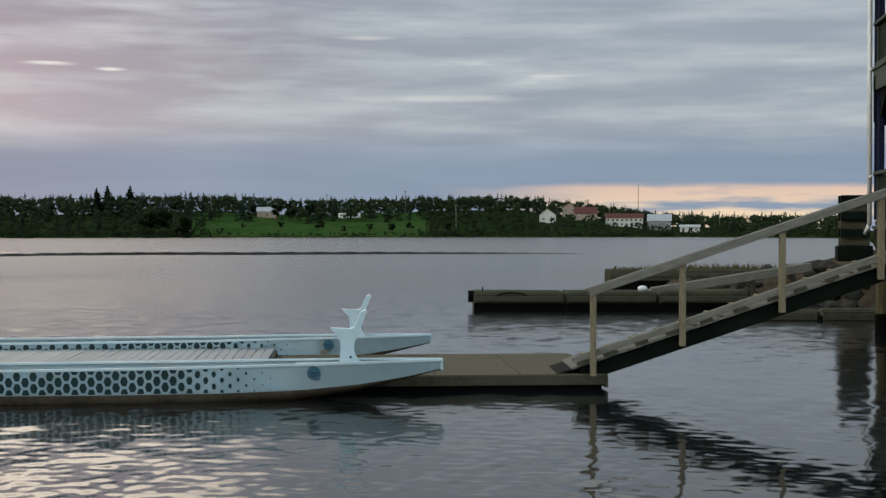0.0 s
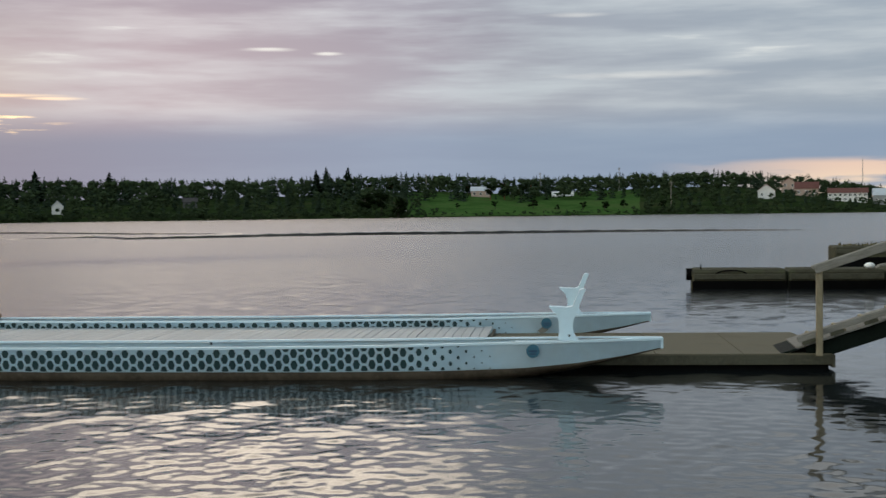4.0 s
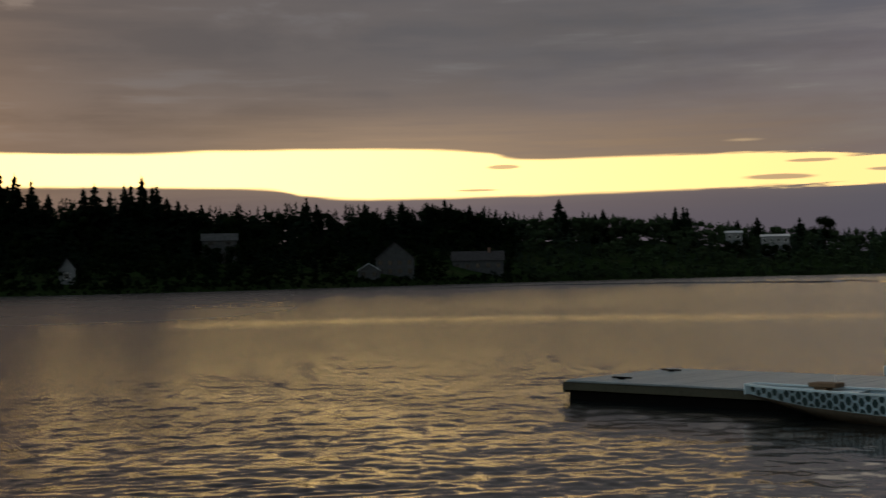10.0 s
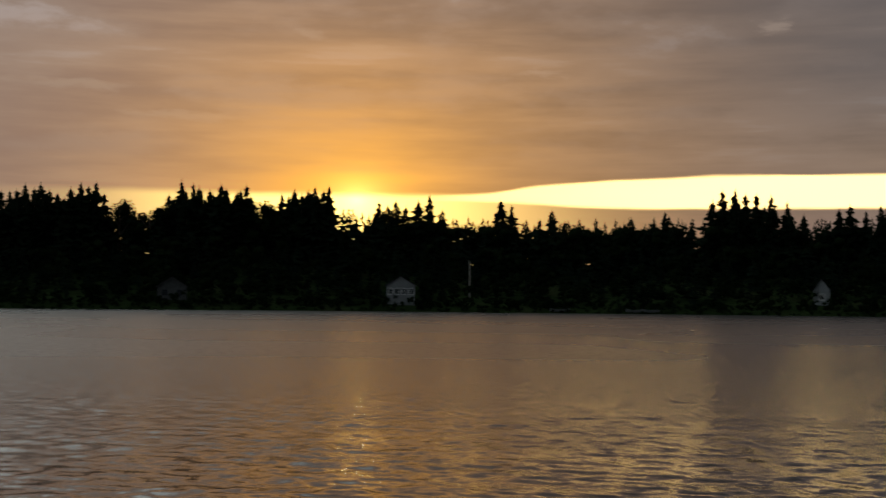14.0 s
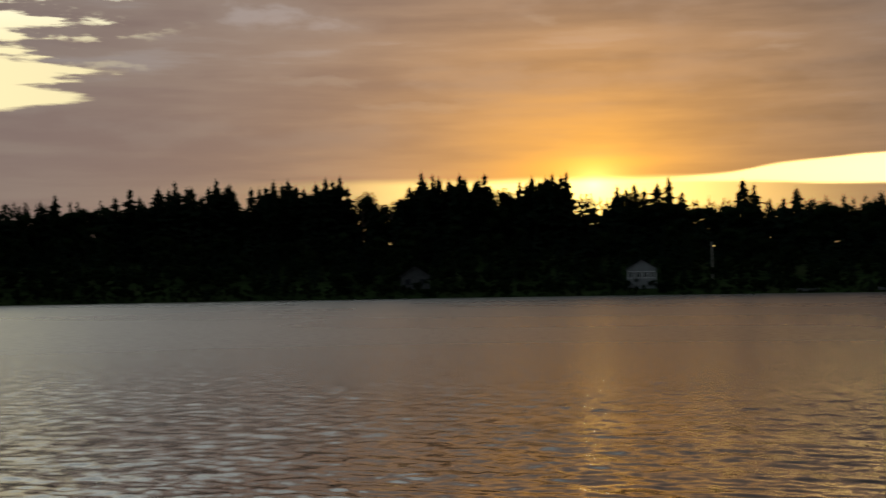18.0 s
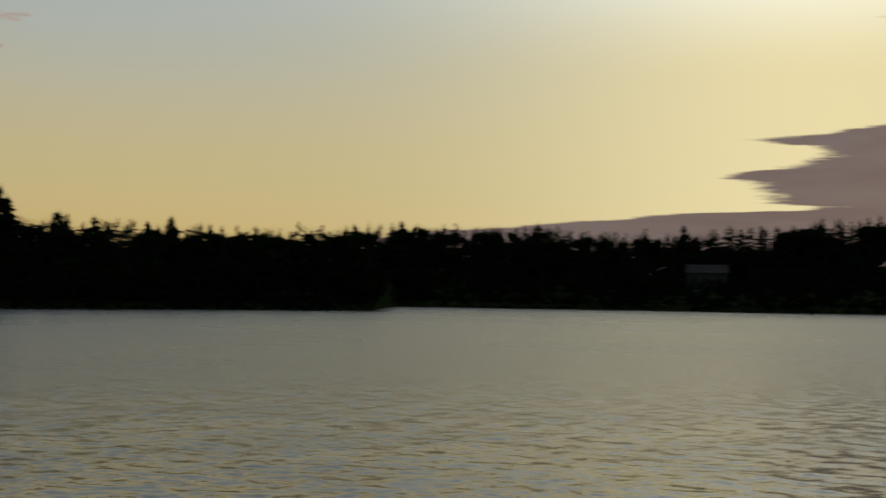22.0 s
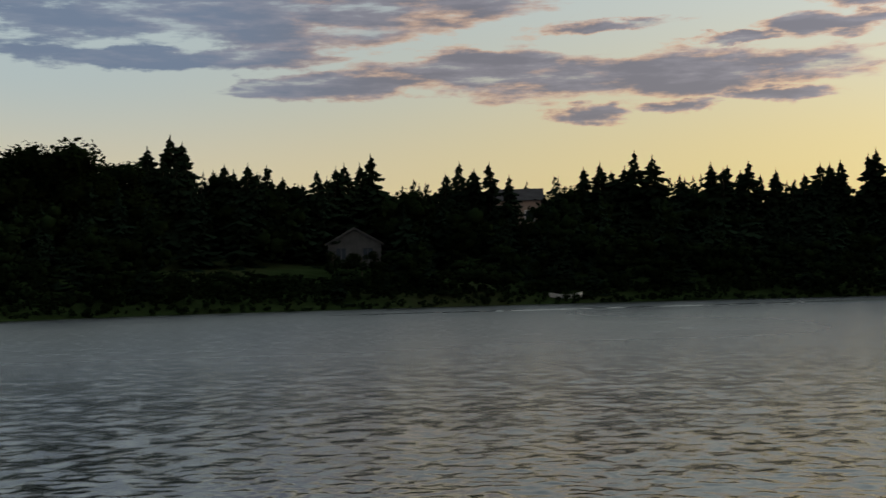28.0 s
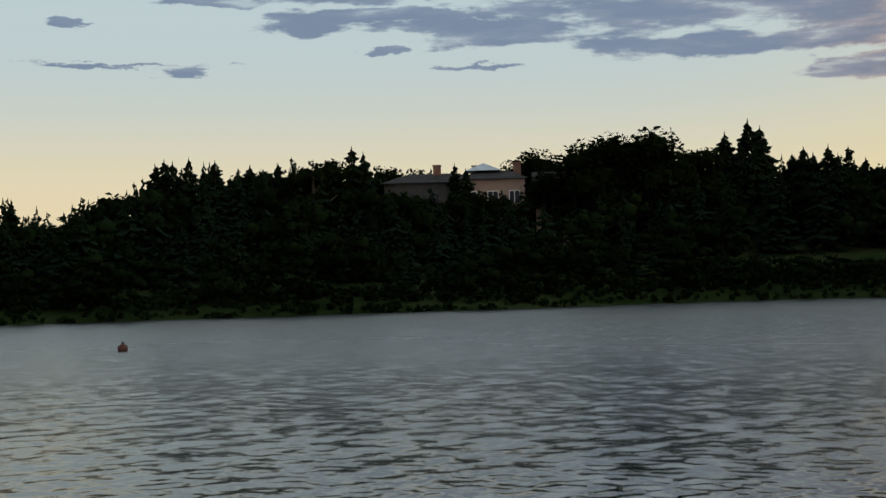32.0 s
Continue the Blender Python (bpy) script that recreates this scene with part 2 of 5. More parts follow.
covered = mth("MULTIPLY", covered, ramp01(EL, 75.0, 45.0))
sky = blend(covered, clear, deck)
puff = fuzz(xyz(mth("MULTIPLY", AZ, 0.22), mth("MULTIPLY", EL, 1.05), 5.0), 1.0, 8.0, 0.60)
CLOUDS_COVE = [(168.5, 8.45, 8.2, 1.15), (170.9, 7.05, 2.0, 0.42), (167.5, 7.15, 2.0, 0.38), (163.3, 7.42, 3.2, 0.36), (157.3, 8.55, 2.2, 0.34), (161.0, 10.15, 3.1, 0.55), (165.1, 9.85, 2.0, 0.22),
               (170.6, 10.55, 2.5, 0.36), (159.0, 11.35, 3.8, 0.65), (151.5, 11.6, 6.0, 1.0), (150.6, 10.8, 1.5, 0.45), (146.3, 9.82, 1.6, 0.26)]
CLOUDS_SOUTH = [(186.0, 11.8, 14.0, 2.0), (180.5, 8.35, 5.6, 0.7), (176.5, 8.9, 6.0, 0.9), (188.8, 9.45, 7.0, 0.6), (199.2, 10.15, 3.0, 0.55), (199.7, 9.02, 2.2, 0.13), (201.4, 12.8, 9.0, 1.0), (207.4, 10.85, 2.2, 0.5),
                (200.3, 10.6, 4.4, 0.4), (210.6, 11.75, 2.6, 0.24), (212.2, 8.86, 1.2, 0.32), (214.4, 9.15, 3.6, 0.09), (216.8, 10.8, 1.1, 0.18), (204.1, 9.68, 0.8, 0.14), (184.8, 8.36, 2.0, 0.4), (171.6, 6.9, 2.4, 0.45), (205.5, 12.2, 4.5, 0.7), (203.5, 11.2, 4.5, 0.3)]
thick = mth("ADD", banks(CLOUDS_COVE + CLOUDS_SOUTH), mth("MULTIPLY", mth("SUBTRACT", puff, 0.5), 2.6))
veil = mth("MULTIPLY", ramp01(thick, -0.10, 0.26), ramp01(EL, 5.4, 6.4))
violet = blend(ramp01(thick, 0.05, 0.50), (0.62, 0.40, 0.28), (0.170, 0.165, 0.205))
violet = blend(ramp01(AZ, 178.0, 189.0), violet, (0.15, 0.20, 0.30))
rent = fuzz(xyz(mth("MULTIPLY", AZ, 0.24), mth("MULTIPLY", EL, 1.35), 21.0), 1.0, 6.0, 0.6)
violet = blend(mth("MULTIPLY", ramp01(rent, 0.42, 0.62), 0.45), violet, blend(ramp01(AZ, 182.0, 200.0), (0.34, 0.32, 0.37), (0.24, 0.29, 0.38)))
veil = mth("MULTIPLY", veil, mth("SUBTRACT", 1.0, mth("MULTIPLY", ramp01(rent, 0.56, 0.70), 0.7)))
sky = blend(mth("MULTIPLY", veil, 0.93), sky, violet)
sky = blend(behind, sky, dusk)
gain = mth("ADD", 1.0, mth("MULTIPLY", mth("MULTIPLY", ramp01(EL, 65.0, 45.0), ramp01(AZ, 30.0, 62.0)), mth("SUBTRACT", 0.80, mth("MULTIPLY", ramp01(AZ, 150.0, 185.0), 0.30))))
gain = mth("ADD", gain, mth("MULTIPLY", bump_hill(AZ, 141.0, 17.0), 0.50))
# More unseen brightness overhead to the south, added for the water below.
gain = mth("ADD", gain, mth("MULTIPLY", mth("MULTIPLY", ramp01(AZ, 172.0, 198.0), ramp01(AZ, 240.0, 222.0)), mth("MULTIPLY", ramp01(UP, 11.5, 20.0), ramp01(UP, 60.0, 40.0))))
sky = blend(1.0, sky, xyz(gain, gain, gain), how="MULTIPLY")
sky = blend(core, sky, (4.5, 2.9, 0.8), how="ADD")

air = NT.nodes.new("ShaderNodeTexSky")
air.sky_type, air.sun_disc = "NISHITA", False
air.sun_elevation, air.sun_rotation = radians(SUN_HEIGHT), radians(-SUN_TURN)
back = NT.nodes.new("ShaderNodeBackground")
NT.links.new(blend(1.0, sky, blend(1.0, air.outputs[0], (0.012, 0.012, 0.012), how="MULTIPLY"), how="ADD"), back.inputs[0])
back.inputs[1].default_value = 1.0
NT.links.new(back.outputs[0], NT.nodes.new("ShaderNodeOutputWorld").inputs[0])

sun = new("sun", bpy.data.lights.new("sun", "SUN"))
sun.data.energy, sun.data.angle, sun.data.color = 0.5, radians(3.0), (1.0, 0.55, 0.25)
sa, se = radians(SUN_TURN), radians(SUN_HEIGHT)
sun.matrix_world = look((-300 * math.sin(sa) * math.cos(se), 300 * math.cos(sa) * math.cos(se), 300 * math.sin(se)), (0, 0, 0))

# ---- materials ----
def material(name, colour, rough=0.6, metal=0.0, vary=0.25, scale=3.0, bump=0.0, bump_scale=20.0, second=None, spread=0.5, stretch=(1, 1, 1), per=None, ior=1.45, gloss=None):
    """A surface with two scales of variation, an optional second colour in patches, relief, and a shift from piece to piece."""
    m = bpy.data.materials.new(name)
    m.use_nodes = True
    t = m.node_tree
    b = t.nodes["Principled BSDF"]
    co = t.nodes.new("ShaderNodeTexCoord").outputs["Object"]
    mp = t.nodes.new("ShaderNodeMapping")
    mp.inputs["Scale"].default_value = stretch
    t.links.new(co, mp.inputs[0])
    co = mp.outputs[0]
    big, small = fuzz(co, scale, 4, 0.6, t), fuzz(co, scale * 9, 3, 0.6, t)
    both = mth("ADD", mth("MULTIPLY", big, 0.6, tree=t), mth("MULTIPLY", small, 0.4, tree=t), tree=t)
    dark = tuple(c * (1 - vary) for c in colour)
    light = tuple(min(1, c * (1 + vary)) for c in colour)
    col = blend(ramp01(both, 0.33, 0.67, t), dark, light, t)
    if second:
        col = blend(mth("MULTIPLY", ramp01(big, 0.50, 0.64, t), spread, tree=t), col, second, t)
    if per:
        src = t.nodes.new("ShaderNodeObjectInfo").outputs["Random"] if per == "object" else t.nodes.new("ShaderNodeNewGeometry").outputs["Random Per Island"]
        col = blend(mth("MULTIPLY", src, 0.4, tree=t), col, tuple(c * 0.45 for c in colour), t)
    t.links.new(col, b.inputs["Base Color"])
    t.links.new(mth("ADD", rough - 0.1, mth("MULTIPLY", small, 0.2, tree=t), tree=t), b.inputs["Roughness"])
    b.inputs["Specular IOR Level"].default_value = gloss if gloss is not None else 0.5 if rough < 0.5 else 0.18 if rough < 0.8 else 0.08
    b.inputs["Metallic"].default_value, b.inputs["IOR"].default_value = metal, ior
    if bump:
        n = t.nodes.new("ShaderNodeBump")
        n.inputs["Strength"].default_value, n.inputs["Distance"].default_value = bump, 0.02
        t.links.new(fuzz(co, bump_scale, 5, 0.6, t), n.inputs["Height"])
        t.links.new(n.outputs[0], b.inputs["Normal"])
    return m


def water_material():
    """Dark clear lake water; ripples too fine for the sheet's own waves come in as gloss, point by point."""
    m = bpy.data.materials.new("lake_water")
    m.use_nodes = True
    t = m.node_tree
    b = t.nodes["Principled BSDF"]
    co = t.nodes.new("ShaderNodeTexCoord").outputs["Object"]
    t.links.new(blend(ramp01(fuzz(co, 0.2, 3, 0.5, t), 0.3, 0.7, t), (0.004, 0.006, 0.007), (0.008, 0.010, 0.010), t), b.inputs["Base Color"])
    b.inputs["IOR"].default_value = 1.34
    fine = t.nodes.new("ShaderNodeAttribute")
    fine.attribute_name = "ripple"
    t.links.new(mth("ADD", 0.012, mth("MULTIPLY", fine.outputs["Fac"], 0.9, tree=t), tree=t), b.inputs["Roughness"])
    chop = t.nodes.new("ShaderNodeAttribute")
    chop.attribute_name = "chop"
    facets = t.nodes.new("ShaderNodeTexNoise")
    t.links.new(co, facets.inputs["Vector"])
    facets.inputs["Scale"].default_value, facets.inputs["Detail"].default_value, facets.inputs["Roughness"].default_value = 2.2, 3.0, 0.65
    lean = t.nodes.new("ShaderNodeVectorMath")
    lean.operation = "MULTIPLY_ADD"
    t.links.new(facets.outputs[1], lean.inputs[0])
    lean.inputs[1].default_value, lean.inputs[2].default_value = (4.8, 4.8, 0.0), (-2.4, -2.4, 0.0)
    amount = t.nodes.new("ShaderNodeVectorMath")
    amount.operation = "SCALE"
    t.links.new(lean.outputs[0], amount.inputs[0])
    t.links.new(chop.outputs["Fac"], amount.inputs["Scale"])
    tilt = t.nodes.new("ShaderNodeVectorMath")
    t.links.new(t.nodes.new("ShaderNodeNewGeometry").outputs["Normal"], tilt.inputs[0])
    t.links.new(amount.outputs[0], tilt.inputs[1])
    level = t.nodes.new("ShaderNodeVectorMath")
    level.operation = "NORMALIZE"
    t.links.new(tilt.outputs[0], level.inputs[0])
    t.links.new(level.outputs[0], b.inputs["Normal"])
    return m


WATER = water_material()
# Lawn green with the far shore's brighter light put into the colour.
LIT_LAWN = material("lit_lawn_grass", (0.037, 0.080, 0.021), 0.9, vary=0.3, scale=0.05, second=(0.045, 0.062, 0.024), bump=0.4, bump_scale=2.0, gloss=0.0)
GRASS = material("grass", (0.020, 0.034, 0.012), 0.9, vary=0.4, scale=0.05, second=(0.034, 0.036, 0.018), bump=0.5, bump_scale=2.0, gloss=0.0)
DRY_GRASS = material("dry_grass", (0.085, 0.075, 0.035), 0.9, vary=0.4, scale=0.8, second=(0.045, 0.06, 0.02))
EARTH = material("earth", (0.07, 0.055, 0.04), 0.95, vary=0.4, scale=0.4, bump=0.6, bump_scale=4, gloss=0.0)
ROCK = material("rock", (0.045, 0.042, 0.036), 0.85, vary=0.4, scale=1.2, bump=0.7, bump_scale=6, second=(0.05, 0.055, 0.045), per="object")
# Needles and leaves near black, the backlit shores' shade put into their colour.
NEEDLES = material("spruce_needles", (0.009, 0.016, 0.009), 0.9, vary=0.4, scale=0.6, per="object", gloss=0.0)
SHADED_NEEDLES = material("shaded_needles", (0.009, 0.017, 0.010), 0.9, vary=0.4, scale=0.1, per="island", gloss=0.0)
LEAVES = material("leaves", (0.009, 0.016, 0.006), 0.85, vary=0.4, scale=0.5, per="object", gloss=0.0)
# Lighter copies of the needles and leaves, holding the far shore's brighter light.
LIT_LEAVES = material("lit_leaves", (0.033, 0.050, 0.025), 0.85, vary=0.2, scale=0.08, per="island", gloss=0.0)
LIT_NEEDLES = material("lit_needles", (0.028, 0.044, 0.028), 0.9, vary=0.4, scale=0.1, per="island", gloss=0.0)
DARK_WALL = material("dark_grey_wall", (0.075, 0.078, 0.08), 0.85, vary=0.25, scale=1.0, gloss=0.0)
SHADED_LEAVES = material("shaded_leaves", (0.008, 0.015, 0.006), 0.85, vary=0.4, scale=0.1, per="island", gloss=0.0)
RUST_LEAVES = material("rusty_leaves", (0.12, 0.05, 0.028), 0.85, vary=0.35, scale=0.5)
BARK = material("bark", (0.06, 0.05, 0.042), 0.95, vary=0.35, scale=2, bump=0.6, bump_scale=12, stretch=(1, 1, 0.25), gloss=0.0)
HULL = material("white_hull_paint", (0.50, 0.64, 0.72), 0.32, vary=0.06, scale=0.8, second=(0.52, 0.57, 0.58), spread=0.35)
HULL_IN = material("pale_hull_inside", (0.42, 0.52, 0.58), 0.5, vary=0.12, scale=2)
BOTTOM = material("stained_hull_bottom", (0.09, 0.07, 0.05), 0.55, vary=0.35, scale=1.5, second=(0.09, 0.075, 0.055))
HEX = material("dark_teal_print", (0.016, 0.040, 0.045), 0.4, vary=0.25, scale=5)
BADGE = material("blue_badge", (0.032, 0.115, 0.17), 0.4, vary=0.2, scale=8)
BADGE_DARK = material("dark_badge", (0.02, 0.05, 0.10), 0.4, vary=0.2, scale=8)
BROWN_WOOD = material("worn_brown_wood", (0.16, 0.10, 0.06), 0.7, vary=0.3, scale=3, bump=0.4, stretch=(1, 8, 8))
DOCK_PLANK = material("pale_dock_planks", (0.235, 0.285, 0.315), 0.42, vary=0.2, scale=2.5, bump=0.4, second=(0.18, 0.19, 0.19), per="object", stretch=(6, 1, 1))
DOCK_OLD = material("olive_brown_deck", (0.100, 0.088, 0.058), 0.75, vary=0.25, scale=1.3, bump=0.4, second=(0.075, 0.07, 0.05))
DOCK_SIDE = material("weathered_dock_side", (0.060, 0.057, 0.040), 0.75, vary=0.3, scale=2, bump=0.5, second=(0.05, 0.05, 0.036))
BLACK = material("black_float", (0.003, 0.003, 0.003), 0.6, vary=0.2, scale=3, gloss=0.03)
GREY_WOOD = material("grey_weathered_wood", (0.185, 0.175, 0.155), 0.8, vary=0.25, scale=4, bump=0.5, stretch=(1, 6, 6))
POST_WOOD = material("yellowed_post_wood", (0.20, 0.17, 0.115), 0.75, vary=0.22, scale=5, bump=0.4, stretch=(6, 6, 1))
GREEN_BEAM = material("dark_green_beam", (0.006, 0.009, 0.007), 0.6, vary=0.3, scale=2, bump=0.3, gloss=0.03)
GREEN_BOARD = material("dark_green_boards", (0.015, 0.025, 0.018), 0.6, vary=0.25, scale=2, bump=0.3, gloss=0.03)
GREEN_TRIM = material("faded_green_trim", (0.045, 0.060, 0.050), 0.6, vary=0.2, scale=3, bump=0.2)
NAVY = material("dark_blue_corner_trim", (0.018, 0.022, 0.05), 0.5, vary=0.2, scale=3, gloss=0.03)
PILE_WOOD = material("pile_wood", (0.070, 0.058, 0.034), 0.85, vary=0.35, scale=2, bump=0.6, second=(0.10, 0.10, 0.07), stretch=(3, 3, 0.5), gloss=0.03)
WHITE_PIPE = material("white_pipe", (0.75, 0.75, 0.76), 0.35, vary=0.05)
CONCRETE = material("mossy_concrete", (0.052, 0.050, 0.034), 0.9, vary=0.3, scale=1.2, bump=0.6, second=(0.05, 0.055, 0.03))
WHITE_WALL = material("white_clapboard", (0.55, 0.54, 0.53), 0.7, vary=0.1, scale=0.6)
GREY_WALL = material("grey_siding", (0.21, 0.22, 0.23), 0.7, vary=0.15, scale=0.6)
# Cream with the pink evening light mixed into the wall colour.
PINK_LIT_CREAM = material("pink_lit_cream_siding", (0.36, 0.27, 0.225), 0.7, vary=0.12, scale=0.6)
DARK_ROOF = material("dark_shingle_roof", (0.05, 0.048, 0.05), 0.8, vary=0.3, scale=1.2, bump=0.4, gloss=0.02)
RED_ROOF = material("red_roof", (0.10, 0.042, 0.036), 0.75, vary=0.2, scale=1.2)
PALE_ROOF = material("pale_metal_roof", (0.40, 0.44, 0.48), 0.4, 0.3, vary=0.1, scale=0.6)
PANE = material("window_glass", (0.02, 0.025, 0.03), 0.08, vary=0.1)
WHITE_PAINT = material("white_paint", (0.78, 0.78, 0.77), 0.5, vary=0.06)
ORANGE_BUOY = material("faded_red_buoy", (0.11, 0.05, 0.042), 0.5, vary=0.2, scale=6)
BRICK = material("chimney_brick", (0.22, 0.13, 0.10), 0.9, vary=0.3, scale=4, bump=0.4)
ROPE = material("tarred_rope", (0.03, 0.028, 0.025), 0.9, vary=0.3, scale=8)


# ---- mesh helpers ----
def box(bm, x0, x1, y0, y1, z0, z1, m=None, bevel=0.0):
    r = bmesh.ops.create_cube(bm, size=1.0)
    vs = r["verts"]
    for v in vs:
        v.co = Vector((x0 + (v.co.x + 0.5) * (x1 - x0), y0 + (v.co.y + 0.5) * (y1 - y0), z0 + (v.co.z + 0.5) * (z1 - z0)))
    if bevel:
        es = list({e for v in vs for e in v.link_edges})
        vs = list({v for f in bmesh.ops.bevel(bm, geom=es, offset=bevel, segments=1, affect="EDGES")["faces"] for v in f.verts} | {v for v in vs if v.is_valid})
    if m is not None:
        bmesh.ops.transform(bm, matrix=m, verts=vs)
    return vs


def rod(bm, p, q, r0, r1=None, seg=10):
    p, q = Vector(p), Vector(q)
    d = q - p
    m = Matrix.Translation((p + q) / 2) @ d.to_track_quat("Z", "Y").to_matrix().to_4x4()
    bmesh.ops.create_cone(bm, cap_ends=True, segments=seg, radius1=r0, radius2=r0 if r1 is None else r1, depth=d.length, matrix=m)


def slab(bm, outline, x0, x1):
    """An outline of (y, z) drawn out along x."""
    a = [bm.verts.new((x0, y, z)) for y, z in outline]
    b = [bm.verts.new((x1, y, z)) for y, z in outline]
    n = len(outline)
    bm.faces.new(a)
    bm.faces.new(b[::-1])
    for i in range(n):
        bm.faces.new((a[i], b[i], b[(i + 1) % n], a[(i + 1) % n]))
    bmesh.ops.recalc_face_normals(bm, faces=bm.faces)


def mesh_of(name, bm, mat, smooth=False):
    me = bpy.data.meshes.new(name)
    bm.to_mesh(me)
    bm.free()
    me.materials.append(mat)
    if smooth:
        me.shade_smooth()
    return me


def part(name, bm, mat, parent, label="", smooth=False):
    ob = new(name, mesh_of(name, bm, mat, smooth) if isinstance(bm, bmesh.types.BMesh) else bm)
    ob.parent = parent
    return tagged(ob, label)


def boxpart(name, dims, mat, parent, label="", m=None, bevel=0.0):
    bm = bmesh.new()
    box(bm, *dims, m=m, bevel=bevel)
    return part(name, bm, mat, parent, label)


def thing(name, m, label, category, group="", kind=""):
    ob = new(name)
    ob.matrix_world = m
    return tagged(ob, label, category, group, kind)


def raw_mesh(name, verts, tris, mat):
    me = bpy.data.meshes.new(name)
    verts, tris = np.asarray(verts, dtype=np.float32), np.asarray(tris, dtype=np.int32)
    me.vertices.add(len(verts))
    me.vertices.foreach_set("co", verts.ravel())
    me.loops.add(tris.size)
    me.loops.foreach_set("vertex_index", tris.ravel())
    me.polygons.add(len(tris))
    me.polygons.foreach_set("loop_start", np.arange(0, tris.size, 3, dtype=np.int32))
    me.update(calc_edges=True)
    me.materials.append(mat)
    return me


# ---- the lie of the land: distance of the shore and height of the skyline round the lake ----
SHORE = [(-60, 24), (-40, 28), (-24, 34), (-18, 38), (-17.2, 520), (-11, 600), (0, 600), (15, 560), (30, 530), (40, 470), (50, 370), (57, 320),
         (65, 305), (90, 300), (104, 296), (112, 282), (119, 290), (128.9, 300), (129.8, 214), (140, 190), (150, 178), (160, 150),
         (170, 138), (180, 129), (190, 121), (200, 108), (210, 103), (221, 100), (235, 60), (250, 12), (280, 9), (300, 22)]
SKYLINE_STEP = 3.0
SKYLINE = [0.77, 0.77, 0.77, 0.76, 0.77, 0.88, 1.31, 1.59, 1.58, 1.49, 1.44, 1.61, 1.59, 1.54, 1.5, 1.51, 1.53, 1.53, 1.56, 1.8, 2.0, 2.4, 2.5,
           2.64, 3.0, 2.9, 3.05, 2.98, 3.3, 3.4, 3.37, 3.45, 3.35, 3.3, 3.4, 3.55, 3.7, 3.85, 3.5, 3.45, 3.5, 3.55, 3.6, 3.6, 3.4, 3.16, 2.96, 2.74,
           2.76, 2.92, 2.98, 2.97, 2.81, 2.69, 2.73, 2.92, 2.87, 2.95, 2.99, 3.03, 3.11, 3.4, 3.45, 3.8, 4.0, 4.1, 3.94, 4.2, 4.0, 4.2, 4.5, 4.6,
           4.7, 4.7, 4.3, 4.2, 4.6, 5.0, 4.95, 4.7, 3.8, 3.3, 3.23, 3.1]


def shore(a):
    return float(np.interp(a, [p[0] for p in SHORE], [p[1] for p in SHORE]))


def skyline(a):
    return float(np.interp(a, np.arange(len(SKYLINE)) * SKYLINE_STEP - 24, SKYLINE))


def depth_of_wood(a):
    return float(np.interp(a, [0, 30, 60, 120, 140, 180, 200, 222], [110, 100, 60, 55, 40, 40, 55, 50]))


def ridge(a):
    """Distance and height of the ridge on which the hindmost trees stand."""
    r = shore(a) + depth_of_wood(a)
    tall = float(np.interp(a, [-10, 5, 60, 100, 140, 180, 222], [8, 9, 12, 12, 8.5, 8.5, 9]))
    return r, max(1.2, EYE + math.tan(radians(skyline(a))) * r - tall)


def ground(a, r):
    d = shore(a)
    if r < d:
        return max(-2.5, -0.12 - 0.25 * (d - r))
    if a > 226 or a < -17:
        return float(np.interp(r - d, [0, 1.5, 5, 60, 400], [-0.1, 0.7, 1.3, 2.2, 3.0]))
    rr, h = ridge(a)
    k = min(1.0, (r - d) / (rr - d))
    bank = 0.9 * min(1.0, (r - d) / 3.0)
    return bank + (h - 0.9) * k ** 1.15 if r <= rr else h + 0.004 * (r - rr) * (1 if r < rr + 400 else 400 / (r - rr))


def spot(a, r, z=None):
    """The place at turn a and distance r, on the ground if no height is given."""
    return Vector((-r * math.sin(radians(a)), r * math.cos(radians(a)), ground(a, r) if z is None else z))


def make_ground():
    turns = sorted(set([-60 + 0.75 * i for i in range(480)] + [-17.9, -17.6, -17.3, 128.9, 129.2, 129.5, 129.8]))
    verts, tris, rings = [], [], 16
    for a in turns:
        d, (rr, h) = shore(a), ridge(a)
        w = rr - d
        rs = [0.05 * d, 0.6 * d, d - 2.5, d - 0.4, d, d + 1.2, d + 3, d + 8, d + 0.25 * w + 4, d + 0.45 * w, d + 0.7 * w, rr, rr + 60, rr + 400, rr + 1500, 4500]
        verts += [spot(a, r) for r in rs]
    n = len(turns)
    for i in range(n):
        j = (i + 1) % n
        for k in range(rings - 1):
            p, q, s, u = i * rings + k, j * rings + k, j * rings + k + 1, i * rings + k + 1
            tris += [(p, q, s), (p, s, u)]
    me = raw_mesh("ground", [tuple(v) for v in verts], tris, GRASS)
    ob = tagged(new("ground", me), "dark grassy banks rising from the lake shore", "ground", kind="structure")
    me.materials.append(LIT_LAWN)
    k = 0
    for i, a in enumerate(turns):
        for q in range(2 * (rings - 1)):
            if (0.4 < a < 10.2 and 10 <= q < 22):
                me.polygons[k].material_index = 1
            k += 1
    me.flip_normals()
    return ob


make_ground()


